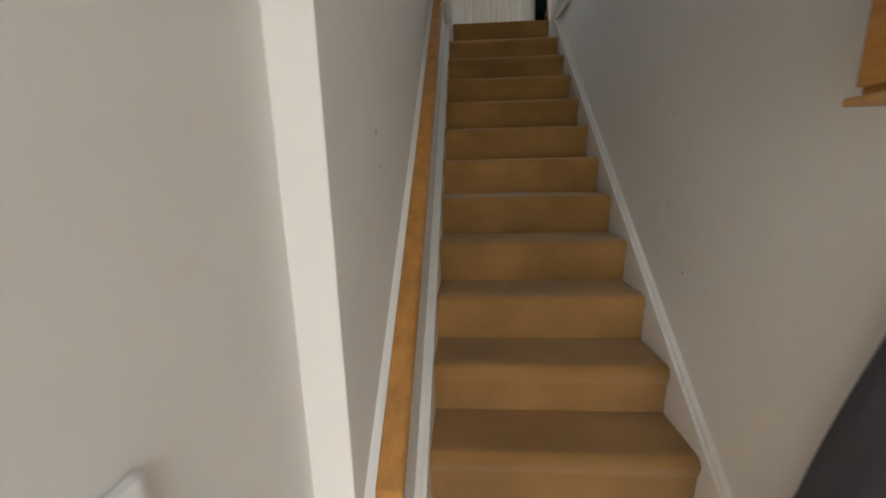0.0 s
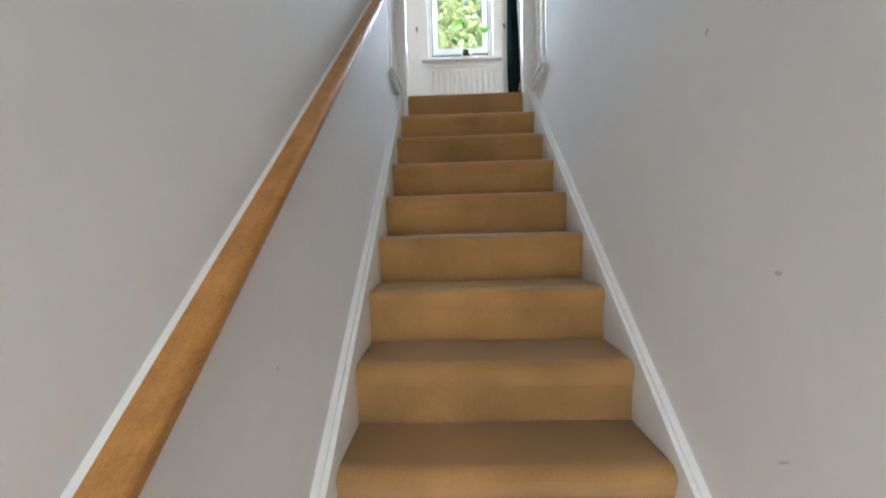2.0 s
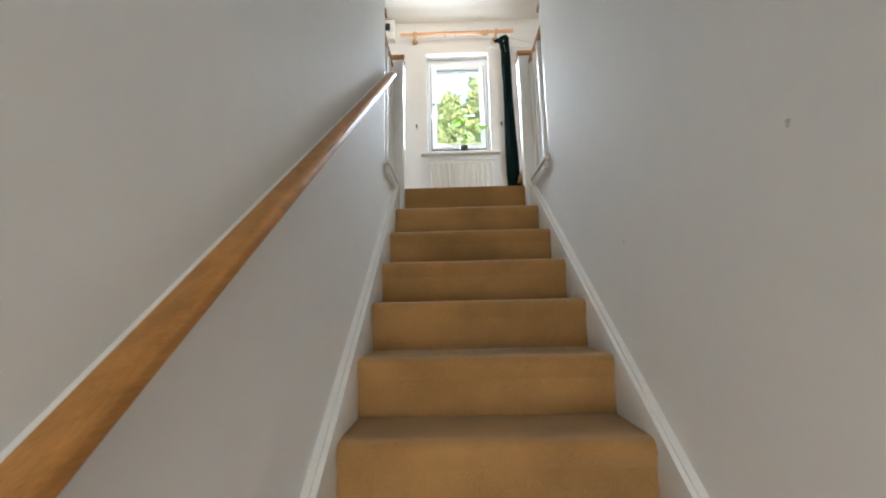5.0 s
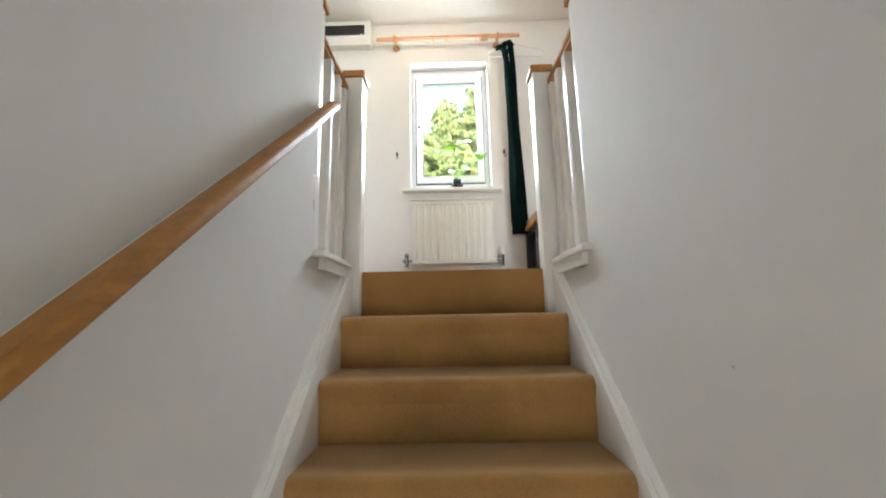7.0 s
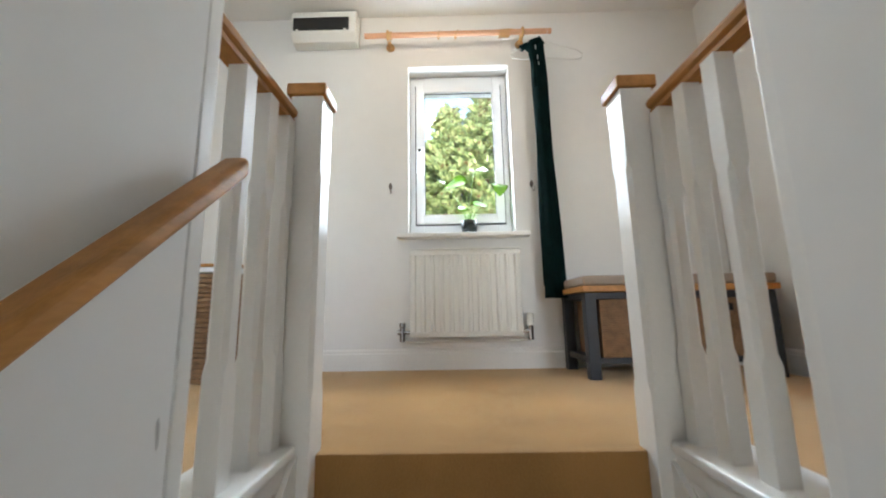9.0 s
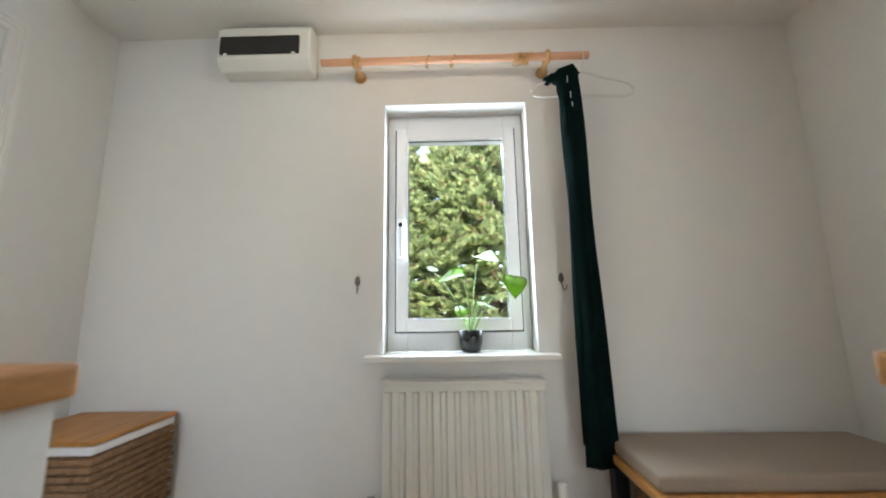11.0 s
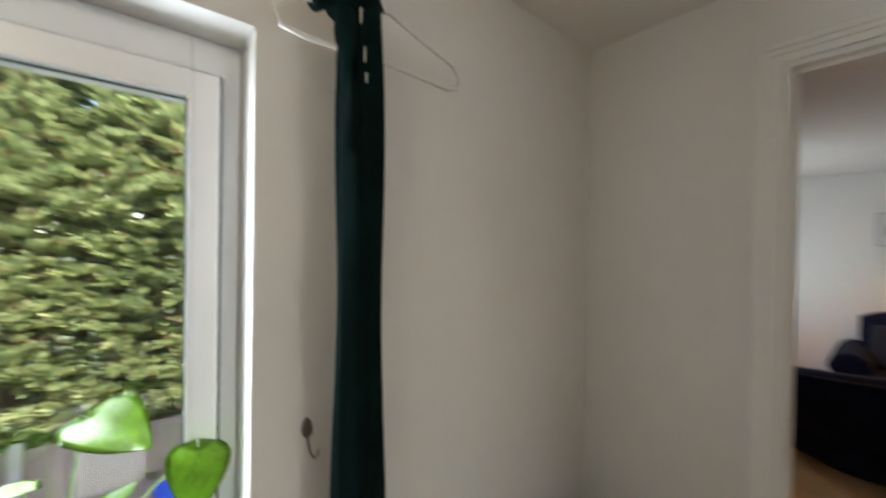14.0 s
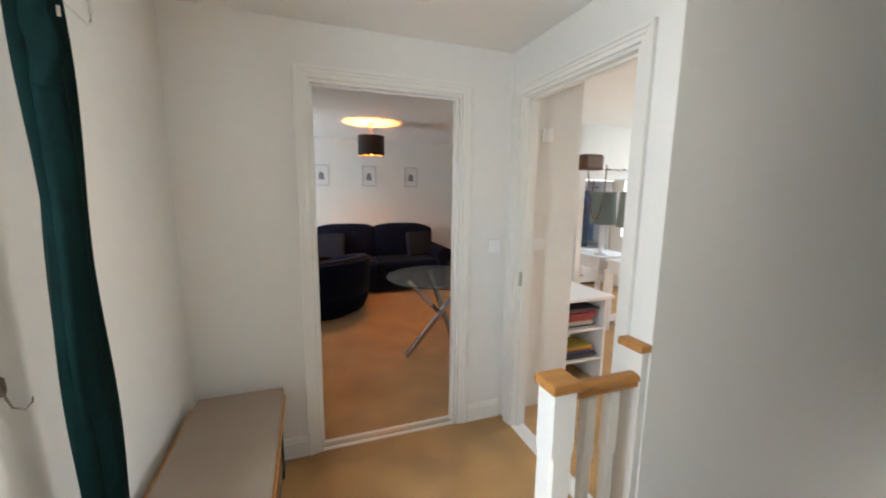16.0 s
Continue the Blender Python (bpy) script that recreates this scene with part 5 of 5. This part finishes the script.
thing("ground", bm, GROUND, "garden ground reaching to the horizon", "ground", kind="structure")

FENCE = material("weathered_fence_wood", (0.22, 0.17, 0.15), 0.85, vary=0.2, scale=3, fine=60, stretch=(8, 8, 0.6), bump=0.3)
CONC = material("concrete", (0.36, 0.34, 0.31), 0.9, vary=0.1, bump=0.3)
FY, FT = 9.7, 1.95
x = -4.0
while x < 6.0:
    fp = base("fence_panel", (x + 0.9, FY, -0.12), "weathered closeboard fence panel between concrete posts", "fence", "garden fence panels")
    b = BM()
    box(b, x - 0.05, FY - 0.06, -0.12, x + 0.05, FY + 0.06, FT + 0.06)
    part("post", soften(b, 0.008), CONC, fp, "pale concrete post")
    shared = None
    for k in range(12):
        if shared is None:
            b = BM()
            box(b, 0.002, -0.012, 0.0, 0.139, 0.006, FT - 0.02)
            shared = mesh_of("board", b, FENCE)
        o = new("board", shared)
        o.parent = fp
        o.location = (x + 0.06 + k * 0.14 - (x + 0.9), 0.01 * (k % 2) - 0.004, 0.14)
    for z in (0.4, 1.6):
        b = BM()
        box(b, x + 0.05, FY + 0.02, z, x + 1.75, FY + 0.06, z + 0.08)
        part("rail", b, FENCE, fp)
    x += 1.8

BLUE = material("blue_plastic", (0.03, 0.09, 0.55), 0.4, vary=0.05)
TUB = material("grey_plastic", (0.42, 0.46, 0.50), 0.5, vary=0.05)
tb = base("garden_storage_box", (1.05, 9.1, -0.12), "grey plastic garden box with a blue lid", "storage box")
b = BM()
box(b, 0.72, 8.8, -0.118, 1.38, 9.4, 1.22)
part("body", soften(b, 0.03, 3), TUB, tb)
b = BM()
box(b, 0.70, 8.78, 1.221, 1.40, 9.42, 1.34)
part("lid", soften(b, 0.03, 3), BLUE, tb, "bright blue lid")

BARK = material("conifer_bark", (0.16, 0.10, 0.065), 0.95, vary=0.3, scale=10, bump=0.6, bump_scale=40)


def foliage_material():
    m = bpy.data.materials.new("conifer_foliage")
    m.use_nodes = True
    n, l = m.node_tree.nodes, m.node_tree.links
    b = n["Principled BSDF"]
    b.inputs["Roughness"].default_value = 0.6
    b.inputs["Specular IOR Level"].default_value = 0.3
    geo = n.new("ShaderNodeNewGeometry")
    ramp = n.new("ShaderNodeValToRGB")
    cr = ramp.color_ramp
    cr.elements[0].position, cr.elements[1].position = 0.0, 1.0
    # palest and darkest tones put sunlit tips and shaded gaps into the colour
    cr.elements[0].color, cr.elements[1].color = (0.10, 0.15, 0.07, 1), (0.66, 0.68, 0.36, 1)
    e = cr.elements.new(0.12)
    e.color = (0.22, 0.14, 0.07, 1)
    e = cr.elements.new(0.2)
    e.color = (0.22, 0.30, 0.14, 1)
    e = cr.elements.new(0.7)
    e.color = (0.44, 0.50, 0.24, 1)
    l.new(geo.outputs["Random Per Island"], ramp.inputs[0])
    l.new(ramp.outputs[0], b.inputs["Base Color"])
    tr = n.new("ShaderNodeBsdfTranslucent")
    l.new(ramp.outputs[0], tr.inputs[0])
    mx = n.new("ShaderNodeMixShader")
    mx.inputs[0].default_value = 0.5
    l.new(b.outputs[0], mx.inputs[1])
    l.new(tr.outputs[0], mx.inputs[2])
    l.new(mx.outputs[0], n["Material Output"].inputs[0])
    return m


FOLIAGE = foliage_material()


def frond_shape(seed):
    """One flat, forked spray of conifer foliage of length 1, as points (across, along, above) and faces."""
    rg = random.Random(seed)
    pts, faces, ids = [], [], []
    k = 4
    for i in range(k + 1):
        w = 0.05 * (1 - 0.8 * i / k)
        pts += [(-w, i / k, -0.10 * (i / k) ** 2), (w, i / k, -0.10 * (i / k) ** 2)]
        ids.append((2 * i, 2 * i + 1))
    faces += [(ids[i][0], ids[i][1], ids[i + 1][1], ids[i + 1][0]) for i in range(k)]
    for i in range(k):
        for sgn, idx in ((-1, 0), (1, 1)):
            ln = (0.46 - 0.32 * i / k) * rg.uniform(0.75, 1.2)
            a, c = ids[i][idx], ids[i + 1][idx]
            m = [(pts[a][n] + pts[c][n]) / 2 for n in range(3)]
            pts.append((m[0] + sgn * 0.45 * ln, m[1] + 0.45 * ln + 0.05, m[2]))
            pts.append((pts[a][0] + sgn * 0.75 * ln, pts[a][1] + 0.75 * ln, pts[a][2] + rg.uniform(-0.06, 0.04)))
            faces += [(a, len(pts) - 2, c), (a, len(pts) - 1, len(pts) - 2)]
    return np.array(pts), faces


FRONDS = [frond_shape(k) for k in range(5)]


# places of the sprays along a plume, and the side each leans to
TS = np.array([(i + 1) / 14 for i in range(14) for q in ((-1, 1) if i % 3 else (-1, 0, 1))])
QS = np.array([q for i in range(14) for q in ((-1, 1) if i % 3 else (-1, 0, 1))])


def conifer(x, y, height, radius, count, seed):
    tr = base("conifer_tree", (x, y, -0.12), "tall sunlit leylandii conifer with brown inner branches", "tree", "conifers behind the fence")
    rg = np.random.default_rng(seed)
    b = BM()
    sweep(b, [(x, y, -0.12), (x + 0.05, y, height * 0.4), (x, y + 0.05, height * 0.75), (x, y, height * 0.97)], [0.16, 0.12, 0.07, 0.015], 9)
    trunk = part("trunk", b, BARK, tr, smooth=True)
    for k in range(22):
        a = rg.uniform(math.pi, 2 * math.pi)
        z = rg.uniform(0.6, height * 0.75)
        r = radius * (1 - 0.8 * (z / height) ** 1.5) * rg.uniform(0.6, 0.95)
        b = BM()
        tip = (x + r * math.cos(a), y + r * math.sin(a), z + 0.35 * r)
        sweep(b, [(x, y, z), (x + 0.5 * r * math.cos(a), y + 0.5 * r * math.sin(a), z + 0.1 * r), tip], [0.03, 0.018, 0.006], 6)
        part("limb", b, BARK, trunk, smooth=True)
    verts, faces, total = [], [], 0
    up = np.array((0, 0, 1.0))
    for k in range(count):
        # a feathered plume: an arching branch with forked sprays on both sides
        h = height * (0.08 + 0.92 * rg.random() ** 0.8)
        a = rg.uniform(0.95 * math.pi, 2.05 * math.pi) if rg.random() < 0.85 else rg.uniform(0, 2 * math.pi)
        reach = radius * max(0.06, 1 - (h / height) ** 3.2) * (0.86 + 0.16 * math.sin(3 * a + 1.7 * h + seed) + 0.12 * math.sin(5.1 * h + 2 * a)) * rg.uniform(0.82, 1.06)
        rad = np.array((math.cos(a), math.sin(a), 0.0))
        side = np.array((-math.sin(a), math.cos(a), 0.0))
        run = rad + side * rg.uniform(-0.5, 0.5) + up * rg.uniform(0.15, 0.75)
        run /= np.linalg.norm(run)
        length = min(0.75, 0.25 + 0.5 * reach) * rg.uniform(0.8, 1.2)
        start = np.array((x, y, h)) + rad * max(0.0, reach - 0.7 * length)
        across = np.cross(run, up)
        across /= np.linalg.norm(across)
        lift = np.cross(across, run)
        n = len(TS)
        p = start + np.outer(TS, run * length) - np.outer(TS ** 2, lift * 0.16 * length) + rg.normal(0, 0.012, (n, 3))
        out = np.outer(0.75 + 0.4 * TS, run) + np.outer(QS * 0.8 * (1.1 - 0.6 * TS), across) + np.outer(rg.uniform(-0.1, 0.45, n), lift) + rg.normal(0, 0.12, (n, 3))
        out /= np.linalg.norm(out, axis=1)[:, None]
        wide = np.cross(out, lift + rg.normal(0, 0.3, (n, 3)))
        wide /= np.linalg.norm(wide, axis=1)[:, None] + 1e-9
        above = np.cross(wide, out)
        size = (0.22 - 0.12 * TS) * rg.uniform(0.8, 1.3, n)
        for i in range(n):
            shape, fs = FRONDS[(k + i) % 5]
            at = total
            verts.append(p[i] + size[i] * (shape @ np.stack((wide[i], out[i], above[i]))))
            faces += [tuple(v + at for v in f) for f in fs]
            total += len(shape)
    me = bpy.data.meshes.new("crown")
    off = np.array((x, y, -0.12))
    me.from_pydata((np.concatenate(verts) - off).tolist(), [], faces)
    me.materials.append(FOLIAGE)
    o = new("crown", me)
    o.parent = tr
    tagged(o, "yellow-green sprays of foliage", kind="stuff")


for i, (x, y, h) in enumerate(((-3.0, 11.5, 7.6), (-1.8, 11.3, 7.5), (-0.7, 11.2, 7.5), (0.3, 11.3, 7.7), (1.2, 11.1, 8.2), (2.1, 11.4, 8.0), (3.1, 11.2, 7.9), (4.3, 11.5, 7.8), (5.7, 11.3, 7.7), (-0.2, 12.7, 7.6), (0.8, 12.6, 7.9), (1.8, 12.7, 8.1))):
    conifer(x, y, h, 1.25, 420 if -2 < x < 2.5 and y < 12 else 150, 20 + i)

# ---- scuffs on the stair walls ----
SCUFF = material("grey_scuff", (0.50, 0.48, 0.45), 0.8, vary=0.2)


def scuff(x, y, z, ly, lz, tilt):
    b = BM()
    pts = [(ly * math.cos(a) * (1 + 0.3 * math.sin(3 * a)), lz * math.sin(a)) for a in [2 * math.pi * k / 10 for k in range(10)]]
    c, q = math.cos(radians(tilt)), math.sin(radians(tilt))
    prism(b, [(y + p * c - r * q, z + p * q + r * c) for p, r in pts], "x", x - 0.0006, x + 0.0006)
    thing("scuff_mark", b, SCUFF, "small grey scuff on the stair wall", "mark", kind="structure")


for x, y, z, ly, lz, tilt in ((XR, 1.50, 1.16, 0.022, 0.003, -35), (XR, 1.36, 0.93, 0.010, 0.008, 20), (XR, 1.72, 2.02, 0.006, 0.012, 15), (XR, 1.52, 1.50, 0.012, 0.006, 0), (XR, 2.55, 2.25, 0.005, 0.004, 0), (XR, 2.35, 1.93, 0.005, 0.005, 0),
                              (XL, 1.55, 1.33, 0.004, 0.008, 10), (XL, 1.30, 1.02, 0.004, 0.010, -10), (XL, 3.10, 2.72, 0.004, 0.030, 5), (XL, 0.72, 1.38, 0.012, 0.008, 0), (XL, 0.74, 1.32, 0.010, 0.005, 30)):
    scuff(x, y, z, ly * 0.7, lz * 0.7, tilt)
